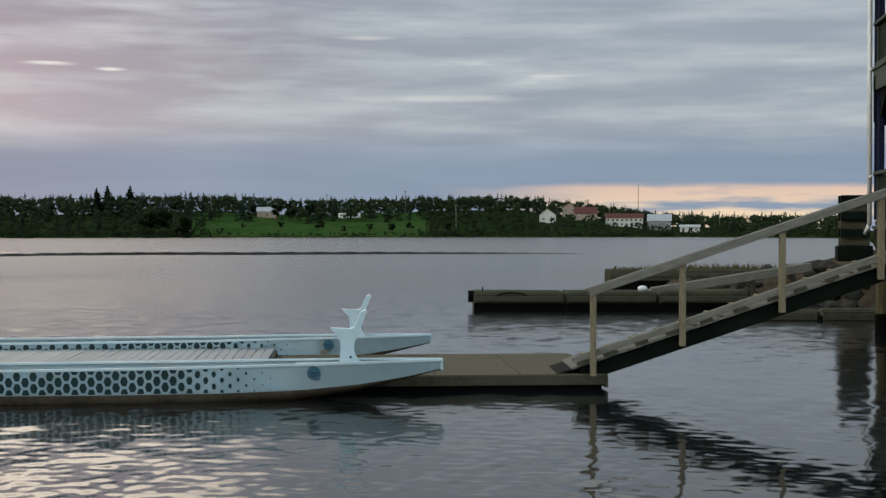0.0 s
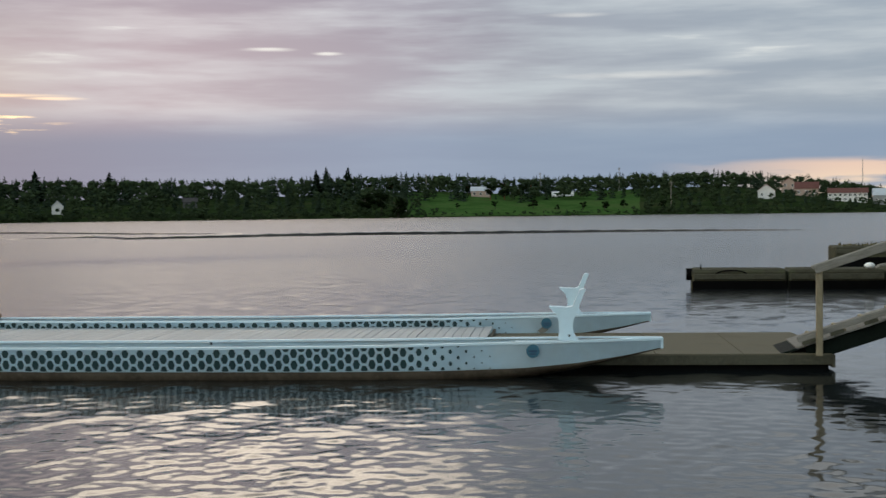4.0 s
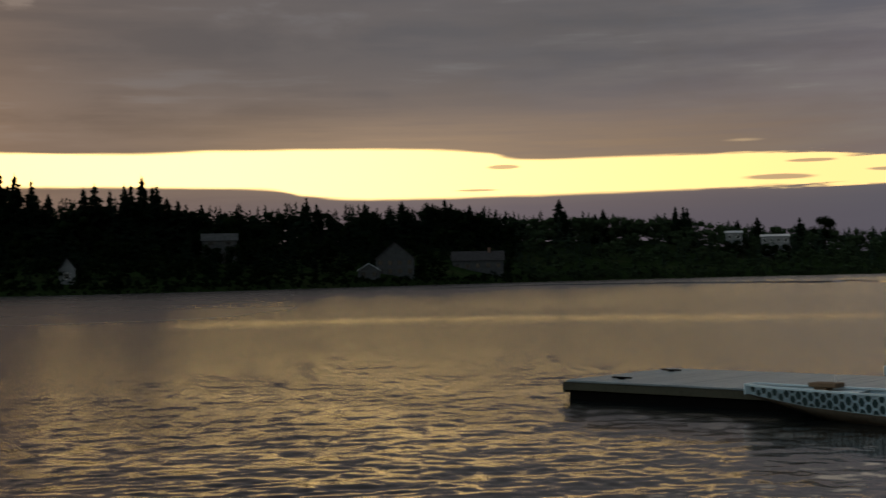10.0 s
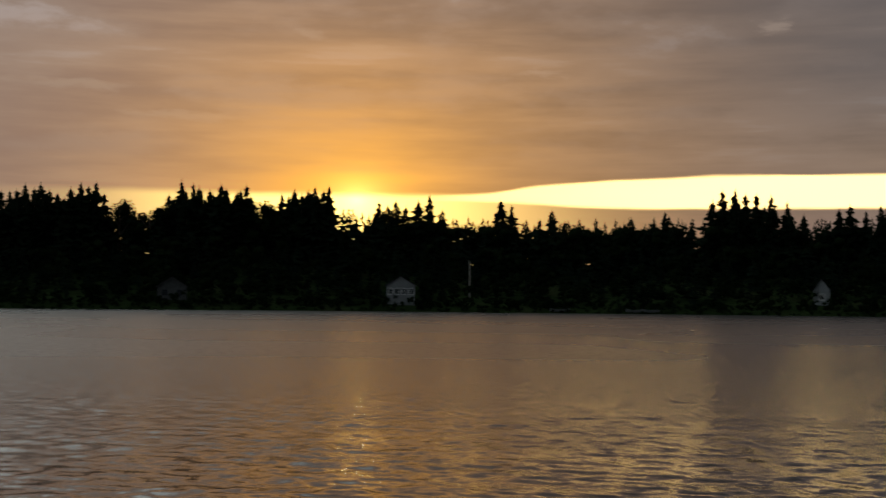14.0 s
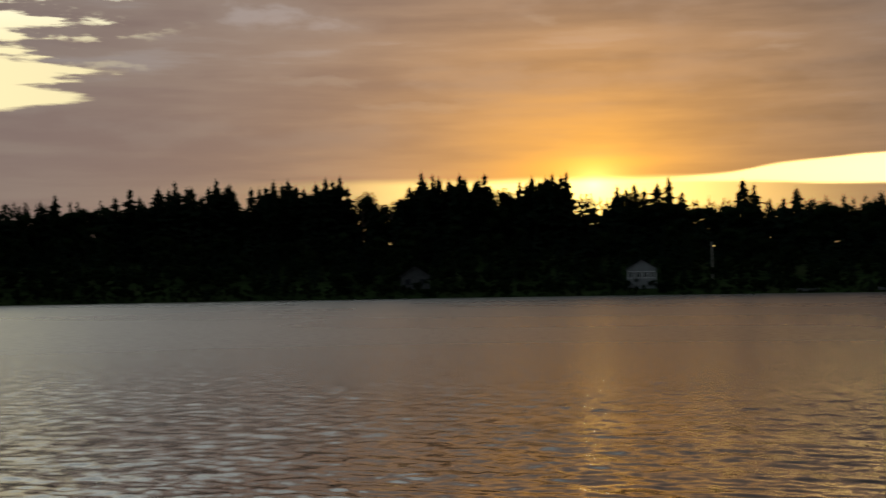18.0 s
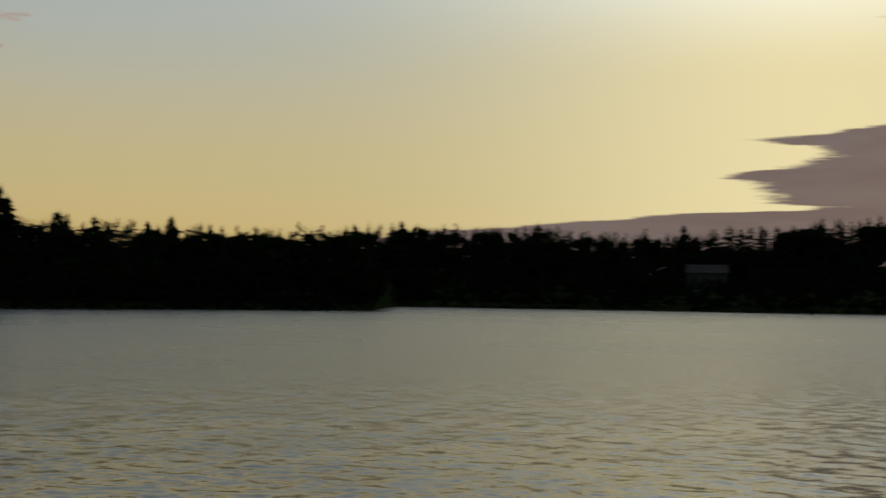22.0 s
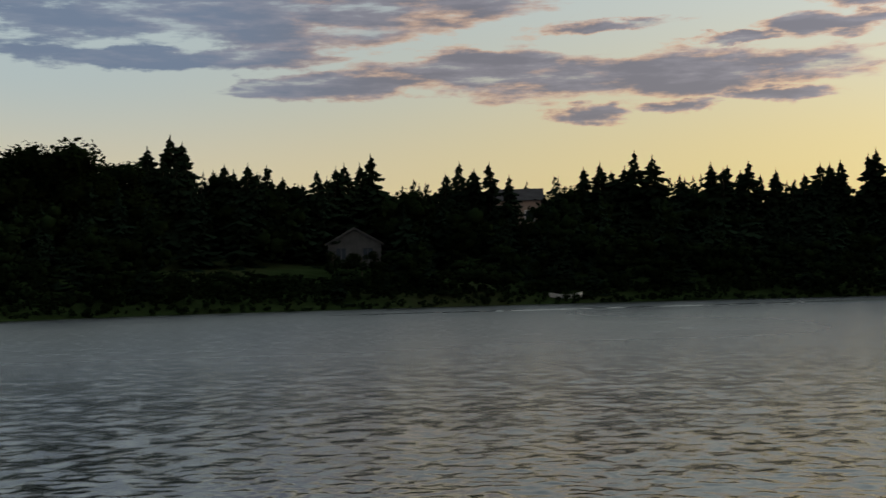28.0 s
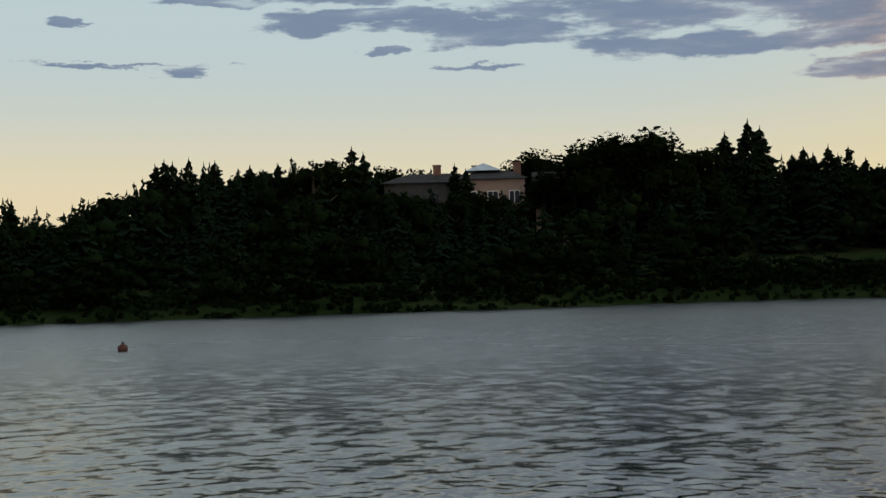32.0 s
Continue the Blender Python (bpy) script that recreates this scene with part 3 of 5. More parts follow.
# ---- the lake: one sheet with modelled ripples, finest near the eye to fit the camera's view ----
def gusts(x, y, size, seed, stretch=1.0):
    """Soft random patches of about the given size, from 0 to 1."""
    rnd = np.random.default_rng(seed)
    v = np.zeros_like(x)
    for i in range(14):
        k = 6.283 / (size * rnd.uniform(0.6, 2.2))
        a = rnd.uniform(0, 6.283)
        v += np.sin(k * (x * math.cos(a) + y * math.sin(a) * stretch) + rnd.uniform(0, 6.283))
    return 1 / (1 + np.exp(-v * 0.75))


def roughness_of_lake(x, y, turn, r):
    """Root mean square slope of the ripples: calmest by the boathouse, elsewhere fitted by turn to the camera's view.
    """
    near = np.interp(turn, [-25, -8, 4, 12, 20, 34, 50, 70, 110, 150, 172, 188, 205, 222], [0.022, 0.026, 0.044, 0.060, 0.070, 0.078, 0.090, 0.102, 0.115, 0.110, 0.094, 0.086, 0.080, 0.078])
    wide = np.interp(turn, [-25, 0, 20, 60, 110, 160, 180, 222], [0.060, 0.060, 0.072, 0.110, 0.115, 0.110, 0.120, 0.120])
    f = np.clip((r - 24) / 40, 0, 1)
    s = near * (1 - f) + wide * f
    s = s * (0.93 + 0.14 * gusts(x, y, 30.0, 5)) * (1 + (0.44 * gusts(x, y, 4.0, 8) - 0.22) * np.clip((38 - r) / 16, 0, 1))
    slick = np.exp(-((r - 74 - 3 * np.sin(turn * 0.15)) / 5.5) ** 2) * np.clip((turn - 8) / 12, 0, 1) * np.clip((66 - turn) / 10, 0, 1)
    return s * (1 - 0.45 * slick)


def make_lake():
    rnd = np.random.default_rng(31)
    seen = np.arange(-21.0, 223.0, 0.24)
    turns = np.concatenate([seen, np.arange(225.0, 339.0, 4.0)])
    rs = [0.01, 3.0, 6.0, 8.0, 10.0, 10.9]
    while rs[-1] < 100:
        rs.append(rs[-1] + 0.030 * (rs[-1] / 11) ** 1.7)
    rs = np.array(rs + [105, 111, 118, 127, 138, 150, 165, 185, 210, 240, 280, 330, 400, 500, 650, 900, 1400, 2600])
    step = np.gradient(rs)
    turn, r = np.meshgrid(turns, rs, indexing="ij")
    x, y = -r * np.sin(np.radians(turn)), r * np.cos(np.radians(turn))
    cell = np.maximum(step[None, :], 0.8 * r * math.radians(0.24))
    slope = roughness_of_lake(x, y, turn, r)
    waves, z, kept = 90, np.zeros_like(x), np.zeros_like(x)
    lengths = 0.12 * (2.4 / 0.12) ** rnd.random(waves)
    weight = np.exp(-(np.log(lengths / 0.20) / 0.62) ** 2) + 0.04 * np.exp(-(np.log(lengths / 1.0) / 0.6) ** 2)
    weight /= weight.sum()
    wind = math.radians(147)
    for i in range(waves):
        a = wind + rnd.normal(0, 0.38) if i % 2 == 0 else rnd.uniform(0, 6.283)
        k = 6.283 / lengths[i]
        fade = np.clip((lengths[i] / cell - 3.0) / 2.0, 0, 1)
        fade[:, rs < 10.5] = 0
        z += fade * slope * (math.sqrt(2 * weight[i]) / k) * np.sin(k * (x * math.cos(a) + y * math.sin(a)) + rnd.uniform(0, 6.283))
        kept += weight[i] * fade ** 2
    z[len(seen):] = 0
    lost = np.maximum(1 - kept, 0)
    chop = slope * np.sqrt(lost) * np.clip((300 - r) / 200, 0.0, 1)
    rough = np.sqrt(slope * np.sqrt(lost * np.clip((r - 13) / 60, 0.04, 0.58) + 0.001))
    n, m = len(turns), len(rs)
    verts = np.stack([x, y, z], -1).reshape(-1, 3)
    i, j = np.meshgrid(np.arange(n), np.arange(m - 1), indexing="ij")
    p, q = (i * m + j).ravel(), (((i + 1) % n) * m + j).ravel()
    tris = np.concatenate([np.stack([p, p + 1, q + 1], -1), np.stack([p, q + 1, q], -1)])[:, ::-1]
    me = raw_mesh("water", verts, tris, WATER)
    me.attributes.new("ripple", "FLOAT", "POINT").data.foreach_set("value", rough.astype(np.float32).ravel())
    me.attributes.new("chop", "FLOAT", "POINT").data.foreach_set("value", chop.astype(np.float32).ravel())
    me.shade_smooth()
    return tagged(new("water", me), "calm rippled lake water reflecting the evening sky", "water", kind="structure")


make_lake()

# ---- the floating dock and its boats ----
DOCK = Matrix.Translation((2.2, 20.9, 0)) @ pose(0, 0, 0, 0, 0, 184.25)   # x along the dock away from the gangway, -y across it
DOCK_LONG, DOCK_WIDE, DOCK_TOP, PLANK_TOP = 20.3, 3.5, 0.25, 0.37


def dock():
    base = thing("floating_dock", DOCK, "long low floating dock of weathered planks on black floats", "dock")
    for k, (a, b) in enumerate(((-0.25, 5.0), (5.03, 10.1), (10.13, 15.2), (15.23, DOCK_LONG))):
        top = PLANK_TOP - 0.04 if k else DOCK_TOP - 0.02
        boxpart("side_board", (a, b, -0.05, 0.0, top - 0.15, top), DOCK_SIDE, base, bevel=0.006)
        boxpart("side_board", (a, b, -DOCK_WIDE, -DOCK_WIDE + 0.05, top - 0.2, top), DOCK_SIDE, base, bevel=0.006)
        boxpart("float", (a + 0.03, b - 0.03, -DOCK_WIDE + 0.08, -0.06, -0.35, 0.20), BLACK, base, "black foam float under the deck", bevel=0.04)
    boxpart("end_board", (-0.3, -0.25, -DOCK_WIDE, 0, 0.04, DOCK_TOP - 0.02), DOCK_SIDE, base, bevel=0.006)
    boxpart("end_board", (DOCK_LONG, DOCK_LONG + 0.05, -DOCK_WIDE, 0, 0.12, PLANK_TOP - 0.04), DOCK_SIDE, base, bevel=0.006)
    boxpart("end_board", (4.84, 4.89, -DOCK_WIDE + 0.06, -0.06, DOCK_TOP - 0.001, PLANK_TOP - 0.04), DOCK_SIDE, base, bevel=0.004)
    for i in range(4):
        boxpart("deck_panel", (i * 1.285 - 0.25, i * 1.285 + 1.025, -DOCK_WIDE + 0.004, -0.004, DOCK_TOP - 0.045, DOCK_TOP - 0.002), DOCK_OLD, base, "olive brown worn plywood deck panel", bevel=0.004)
    bm = bmesh.new()
    box(bm, 0, 0.137, -DOCK_WIDE - 0.02, 0.02, PLANK_TOP - 0.035, PLANK_TOP, bevel=0.005)
    me = mesh_of("plank", bm, DOCK_PLANK)
    x = 4.9
    while x + 0.14 < DOCK_LONG:
        ob = part("plank", me, None, base)
        ob.location = (x, random.uniform(-0.008, 0.008), random.uniform(-0.003, 0.003))
        x += 0.145
    for x, y in ((DOCK_LONG - 0.9, -0.6), (DOCK_LONG - 0.6, -2.7), (12.4, -0.12)):
        c = boxpart("mooring_cleat", (x - 0.22, x + 0.22, y - 0.04, y + 0.04, PLANK_TOP + 0.02, PLANK_TOP + 0.05), BLACK, base, "dark iron mooring cleat", bevel=0.01)
        boxpart("cleat_foot", (x - 0.06, x + 0.06, y - 0.035, y + 0.035, PLANK_TOP, PLANK_TOP + 0.02), BLACK, c)
    return base


BOAT_LONG = 13.6


def gunwale(s):
    return float(np.interp(s, [0, 0.6, 2, 4, 7, 11, 12.8, BOAT_LONG], [0.56, 0.555, 0.535, 0.505, 0.485, 0.49, 0.505, 0.53]))


def chine(s):
    return float(np.interp(s, [0, 0.5, 1.2, 2.0, 3.2, 5, 9, 11, 12.4, BOAT_LONG], [0.42, 0.32, 0.22, 0.155, 0.125, 0.12, 0.13, 0.15, 0.225, 0.37]))


def keel(s):
    return float(np.interp(s, [0, 0.5, 1.2, 2.2, 3.5, 7, 10.5, 12, BOAT_LONG], [0.40, 0.28, 0.12, -0.05, -0.16, -0.2, -0.16, -0.02, 0.33]))


def half_beam(s):
    return float(np.interp(s, [0, 0.6, 1.5, 3, 5, 9, 11.5, 13, BOAT_LONG], [0.09, 0.20, 0.34, 0.48, 0.56, 0.57, 0.46, 0.30, 0.17]))


def strip_mesh(bm, rows):
    vs = [[bm.verts.new(p) for p in row] for row in rows]
    for a, b in zip(vs, vs[1:]):
        for i in range(len(a) - 1):
            bm.faces.new((a[i], a[i + 1], b[i + 1], b[i]))
    return vs


def dragon_boat(m, label, drum=False):
    boat = thing("dragon_boat", m, label, "boat", "boats at the dock")
    ss = [BOAT_LONG * i / 56 for i in range(57)]
    for name, side in (("hull_side", 1), ("hull_side", -1)):
        bm = bmesh.new()
        strip_mesh(bm, [[(s, side * half_beam(s) * k, z) for k, z in ((0.90, chine(s)), (0.96, chine(s) * 0.45 + gunwale(s) * 0.55), (1.0, gunwale(s) - 0.035))] for s in ss])
        bmesh.ops.solidify(bm, geom=bm.faces[:], thickness=0.018)
        bmesh.ops.recalc_face_normals(bm, faces=bm.faces)
        part(name, bm, HULL, boat, "white painted hull side")
        bm = bmesh.new()
        for a, b in zip(ss, ss[1:]):
            h0, h1 = half_beam(a) * side, half_beam(b) * side
            w = 0.05 * side
            ring = [[bm.verts.new((s, h + o, gunwale(s) + z)) for o, z in ((w * 0.4, -0.03), (w * 0.4, 0.0), (-w, 0.0), (-w, -0.025))] for s, h in ((a, h0), (b, h1))]
            for i in range(4):
                bm.faces.new((ring[0][i], ring[0][(i + 1) % 4], ring[1][(i + 1) % 4], ring[1][i]))
        bmesh.ops.remove_doubles(bm, verts=bm.verts, dist=0.0005)
        bmesh.ops.recalc_face_normals(bm, faces=bm.faces)
        part("gunwale", bm, HULL, boat, "pale rounded gunwale rail")
    bm = bmesh.new()
    strip_mesh(bm, [[(s, half_beam(s) * k, z) for k, z in ((0.90, chine(s)), (0.72, chine(s) * 0.35 + keel(s) * 0.65), (0.3, keel(s)), (-0.3, keel(s)), (-0.72, chine(s) * 0.35 + keel(s) * 0.65), (-0.90, chine(s)))] for s in ss])
    bmesh.ops.solidify(bm, geom=bm.faces[:], thickness=0.015)
    bmesh.ops.recalc_face_normals(bm, faces=bm.faces)
    part("hull_bottom", bm, BOTTOM, boat, "brown water-stained hull bottom", True)
    bm = bmesh.new()
    strip_mesh(bm, [[(s, half_beam(s) * 0.88, chine(s) + 0.03), (s, -half_beam(s) * 0.88, chine(s) + 0.03)] for s in ss])
    part("floor", bm, HULL_IN, boat)
    for name, s, z0 in (("bow_plate", 0.0, chine(0)), ("stern_plate", BOAT_LONG, chine(BOAT_LONG))):
        h = half_beam(s)
        boxpart(name, (s - 0.02, s + 0.02, -h, h, z0 - 0.02, gunwale(s)), HULL, boat, bevel=0.006)
    for a, b, name in ((0.02, 2.1, "bow_deck"), (BOAT_LONG - 1.9, BOAT_LONG - 0.03, "stern_deck")):
        bm = bmesh.new()
        strip_mesh(bm, [[(s, half_beam(s) - 0.03, gunwale(s) - 0.045), (s, -half_beam(s) + 0.03, gunwale(s) - 0.045)] for s in np.linspace(a, b, 9)])
        part(name, bm, HULL_IN, boat)
    for i in range(10):
        s = 2.9 + i * 0.88
        boxpart("bench", (s - 0.11, s + 0.11, -half_beam(s) + 0.02, half_beam(s) - 0.02, gunwale(s) - 0.13, gunwale(s) - 0.10), HULL_IN, boat, "pale paddlers' bench", bevel=0.008)
    # honeycomb print along both sides
    for side in (1, -1):
        bm = bmesh.new()
        col = 0
        s = 2.45
        while s < BOAT_LONG - 0.12:
            grow = min(1.0, max(0.18, (s - 2.3) / 1.5))
            for k in range(-2, 4):
                lo, hi = chine(s) + 0.012, gunwale(s) - 0.036
                zc = 0.145 + 0.172 * k + (0.086 if col % 2 else 0.0) + (chine(s) - 0.125) * 0.7
                rad = 0.054 * grow
                if zc + rad * 0.5 < lo or zc - rad * 0.5 > hi:
                    continue
                ring = []
                for q in range(6):
                    x = s + rad * math.cos(q * math.pi / 3)
                    z = min(hi, max(lo, zc + rad * 1.42 * math.sin(q * math.pi / 3)))
                    f = (z - chine(x)) / (gunwale(x) - 0.035 - chine(x))
                    y = half_beam(x) * (0.90 + 0.10 * min(1, max(0, f)) + 0.01 * math.sin(math.pi * min(1, max(0, f)))) + 0.005
                    ring.append(bm.verts.new((x, side * y, z)))
                bm.faces.new(ring if side < 0 else ring[::-1])
            s += 0.112
            col += 1
        me = mesh_of("honeycomb_print", bm, HEX)
        tagged(part("honeycomb_print", me, None, boat, "dark teal honeycomb print"), kind="stuff")
    for side in (1, -1):
        s = 1.84
        y = side * (half_beam(s) * 0.955 + 0.008)
        bm = bmesh.new()
        rod(bm, (s, y, 0.40), (s, y + side * 0.012, 0.40), 0.095, seg=24)
        badge = part("round_badge", bm, BADGE, boat, "round blue badge with a dark figure")
        bm = bmesh.new()
        box(bm, s - 0.06, s + 0.06, y + side * 0.012 - 0.002, y + side * 0.012 + 0.004, 0.385, 0.415)
        box(bm, s - 0.045, s + 0.045, y + side * 0.012 - 0.002, y + side * 0.012 + 0.004, 0.35, 0.37)
        part("badge_mark", bm, BADGE_DARK, badge)
    # curved upright at the bow that carries the figurehead
    bm = bmesh.new()
    s0 = 1.34
    outline = [(0.14, 0.52), (-0.16, 0.52), (-0.10, 0.60), (-0.07, 0.70), (-0.075, 0.80), (-0.13, 0.92), (-0.235, 1.20), (-0.26, 1.25), (-0.225, 1.27), (-0.175, 1.25), (-0.125, 1.13), (-0.075, 1.02), (0.0, 1.0), (0.265, 1.015), (0.225, 0.965), (0.155, 0.895), (0.125, 0.80), (0.125, 0.66)]
    slab(bm, outline, -0.13, 0.13)
    bmesh.ops.transform(bm, matrix=Matrix(((0, 1, 0, s0), (1, 0, 0, 0), (0, 0, 1, 0), (0, 0, 0, 1))), verts=bm.verts)
    bmesh.ops.recalc_face_normals(bm, faces=bm.faces)
    mount = part("figurehead_mount", bm, HULL, boat, "white curved forked figurehead mount")
    mount.data.materials[0] = HULL
    bm = bmesh.new()
    rod(bm, (s0 - 0.02, -0.16, 0.60), (s0 - 0.02, 0.16, 0.60), 0.015)
    part("mount_bolt", bm, BLACK, mount)
    # drum plate by the mount, steering block and oar lock at the stern
    if drum:
        bm = bmesh.new()
        rod(bm, (1.92, 0.30, 0.36), (1.92, 0.36, 0.36), 0.13, seg=18)
        part("drum", bm, GREY_WOOD, boat, "grey round drum leaning in the bow")
    s = BOAT_LONG - 1.3
    block = boxpart("steering_block", (s - 0.24, s + 0.24, -0.30, 0.02, gunwale(s) + 0.005, gunwale(s) + 0.075), BROWN_WOOD, boat, "worn brown wooden steering block", bevel=0.012)
    boxpart("block_foot", (s - 0.06, s + 0.16, -0.26, -0.02, gunwale(s) - 0.05, gunwale(s) + 0.005), BROWN_WOOD, block)
    bm = bmesh.new()
    rod(bm, (s - 0.13, -0.2, gunwale(s) + 0.07), (s - 0.13, -0.2, gunwale(s) + 0.19), 0.012)
    part("oar_lock", bm, WHITE_PIPE, block, "thin pale oar lock pin")
    bm = bmesh.new()
    rod(bm, (0.03, 0.0, gunwale(0) - 0.07), (-0.03, 0.0, gunwale(0) - 0.07), 0.02)
    part("bow_eye", bm, BLACK, boat)
    return boat


dock()
dragon_boat(DOCK @ pose(2.28, 0.64, 0), "long white dragon boat with honeycomb sides, moored at the dock")
dragon_boat(DOCK @ pose(2.12, -DOCK_WIDE - 0.62, 0), "long white dragon boat moored beyond the dock", True)
for s, y in ((5.2, 0.02), (9.0, 0.02), (12.6, 0.02), (6.0, -DOCK_WIDE - 0.03), (11.5, -DOCK_WIDE - 0.03)):
    bm = bmesh.new()
    rod(bm, (0, 0, 0), (0.02, 0.10 if y > 0 else -0.10, 0.10), 0.012, seg=6)
    line = tagged(new("mooring_line", mesh_of("mooring_line", bm, ROPE)), "short dark mooring line between dock and boat", "rope", "mooring lines")
    line.matrix_world = DOCK @ pose(s, y, PLANK_TOP)


# ---- the gangway ----
def gangway():
    slope = radians(18.4)
    m = Matrix.Translation((1.93, 20.92, 0.34)) @ pose(0, 0, 0, 0, -math.degrees(slope), 1.2)
    g = thing("gangway", m, "sloping wooden gangway with one handrail, leading up from the dock", "gangway")
    long = 7.0
    for y in (0.0, 1.12):
        boxpart("stringer", (0.12, long, y, y + 0.09, -0.27, -0.03), GREEN_BEAM, g, "dark green stringer beam", bevel=0.01)
    x = 0.0
    bm = bmesh.new()
    box(bm, 0, 0.185, -0.07, 1.26, -0.03, 0.0, bevel=0.005)
    me = mesh_of("tread_board", bm, GREY_WOOD)
    while x < long:
        ob = part("tread_board", me, None, g)
        ob.location = (x, random.uniform(-0.015, 0.015), 0)
        x += 0.19
    bm = bmesh.new()
    box(bm, 0, 0.05, 0.0, 1.2, 0.0, 0.03, bevel=0.005)
    me = mesh_of("foot_cleat", bm, POST_WOOD)
    x = 0.3
    while x < long:
        ob = part("foot_cleat", me, None, g)
        ob.location = (x, 0, 0)
        x += 0.42
    boxpart("kerb_board", (0.05, long, -0.09, -0.03, 0.055, 0.145), GREY_WOOD, g, "grey weathered kerb board", bevel=0.006)
    x = 0.1
    while x < long - 0.3:
        boxpart("kerb_block", (x, x + 0.2, -0.085, -0.035, 0.0, 0.055), DOCK_SIDE, g, "dark block under the kerb board")
        x += random.uniform(0.42, 0.55)
    up = pose(0, 0, 0, 0, math.degrees(slope), 0)
    for x in (0.34, 1.76, 3.35, 4.93, 6.5):
        if x < long:
            boxpart("rail_post", (-0.045, 0.045, -0.185, -0.095, -0.22, 1.10), POST_WOOD, g, "yellowed square rail post", m=Matrix.Translation((x, 0, 0)) @ up, bevel=0.006)
    rail = boxpart("handrail", (0.58, long, -0.20, -0.06, 1.03, 1.075), GREY_WOOD, g, "grey weathered handrail", bevel=0.008)
    boxpart("rail_edge", (0.60, long, -0.215, -0.20, 0.95, 1.065), GREY_WOOD, rail, bevel=0.004)
    boxpart("toe_plate", (-0.28, 0.1, 0.0, 1.2, -0.05, -0.02), GREEN_BEAM, g)
    return g


gangway()


# ---- the boathouse on piles ----
def boathouse():
    turn = 262.8
    b = thing("boathouse", Matrix.Translation((10.3, 32.6, 0)) @ pose(0, 0, 0, 0, 0, turn), "dark green two-storey boathouse with verandahs, standing on wooden piles", "building")
    long, deep, gap = 14.0, 8.0, 1.74
    for j, y in enumerate((0.12, 2.9, 5.6)):
        for i in range(9):
            x = 0.1 + i * gap + (0.15 if j else 0)
            bm = bmesh.new()
            rod(bm, (x, y, -2.2), (x + random.uniform(-0.05, 0.05), y, 1.96), 0.18, 0.155, 14)
            pile = part("support_post", bm, PILE_WOOD, b, "round timber pile, dark with wet at the waterline", True)
            bm = bmesh.new()
            rod(bm, (x, y, -0.6), (x, y, 0.5 + random.uniform(-0.08, 0.1)), 0.188, 0.182, 14)
            part("wet_foot", bm, BLACK, pile)
    # A near-black sheet added where only deep shade lies between the piles.
    boxpart("under_wall", (0.4, long, 2.3, 2.5, -2.0, 1.96), GREEN_BEAM, b, "near-black sheet added for the shade under the floor")
    boxpart("cap_beam", (-0.1, long, 0.0, 0.28, 1.96, 2.2), GREEN_BEAM, b, bevel=0.01)
    boxpart("cap_beam", (-0.1, long, 5.5, 5.78, 1.96, 2.2), GREEN_BEAM, b, bevel=0.01)
    boxpart("rim_board", (-0.12, long, -0.06, 0.0, 2.06, 2.46), GREEN_BEAM, b, "dark green rim board", bevel=0.006)
    boxpart("ledge", (-0.14, long, -0.10, 0.02, 2.46, 2.54), GREEN_TRIM, b, "thin faded green ledge", bevel=0.006)
    boxpart("floor_deck", (-0.1, long, 0.0, deep, 2.2, 2.42), GREY_WOOD, b)
    for z0, z1, lab in ((2.66, 3.72, "lower verandah"), (6.42, 7.26, "upper verandah")):
        for i in range(8):
            x = 0.06 + i * gap
            for q in range(6):
                boxpart("board", (x + q * gap / 6 + 0.004, x + (q + 1) * gap / 6 - 0.004, 0.02, 0.045, z0, z1), GREEN_BOARD, b)
            boxpart("batten", (x - 0.035, x + 0.035, -0.02, 0.02, z0 - 0.04, z1 + 0.02), GREEN_TRIM, b, bevel=0.004)
        boxpart("rail_cap", (-0.1, long, -0.09, 0.11, z1 + 0.02, z1 + 0.10), GREEN_TRIM, b, "faded green rail cap", bevel=0.008)
        boxpart("bottom_rail", (-0.06, long, -0.04, 0.07, z0 - 0.11, z0 - 0.01), GREEN_TRIM, b, bevel=0.006)
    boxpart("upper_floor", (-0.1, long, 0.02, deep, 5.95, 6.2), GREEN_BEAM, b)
    boxpart("fascia", (-0.18, long, -0.07, 0.02, 5.74, 6.22), GREEN_TRIM, b, "faded green fascia board", bevel=0.008)
    boxpart("drip_ledge", (-0.22, long, -0.11, 0.04, 6.22, 6.29), GREEN_TRIM, b, bevel=0.006)
    for z0, z1 in ((3.82, 5.74), (7.36, 9.35)):
        for i in range(8):
            x = 0.06 + i * gap
            post = boxpart("verandah_post", (x - 0.07, x + 0.07, 0.0, 0.14, z0, z1), GREEN_BOARD if i else NAVY, b, bevel=0.008)
            boxpart("post_strip", (x - 0.04, x + 0.04, -0.10, -0.07, z1 - 0.75, z1 + 0.35), GREEN_BEAM, post, bevel=0.004)
            bm = bmesh.new()
            slab(bm, [(-0.0, z1 - 0.62), (0.12, z1 - 0.62), (0.72, z1 - 0.08), (0.72, z1), (0.0, z1)], 0.03, 0.09)
            bmesh.ops.transform(bm, matrix=Matrix(((0, 1, 0, x + 0.07), (1, 0, 0, 0), (0, 0, 1, 0), (0, 0, 0, 1))), verts=bm.verts)
            bmesh.ops.recalc_face_normals(bm, faces=bm.faces)
            part("knee_brace", bm, GREEN_BEAM, post)
        boxpart("end_screen", (-0.1, -0.04, 0.14, 1.6, z0 + 1.1, z1 + 0.2), GREEN_BEAM, b, "dark boarded end of the verandah")
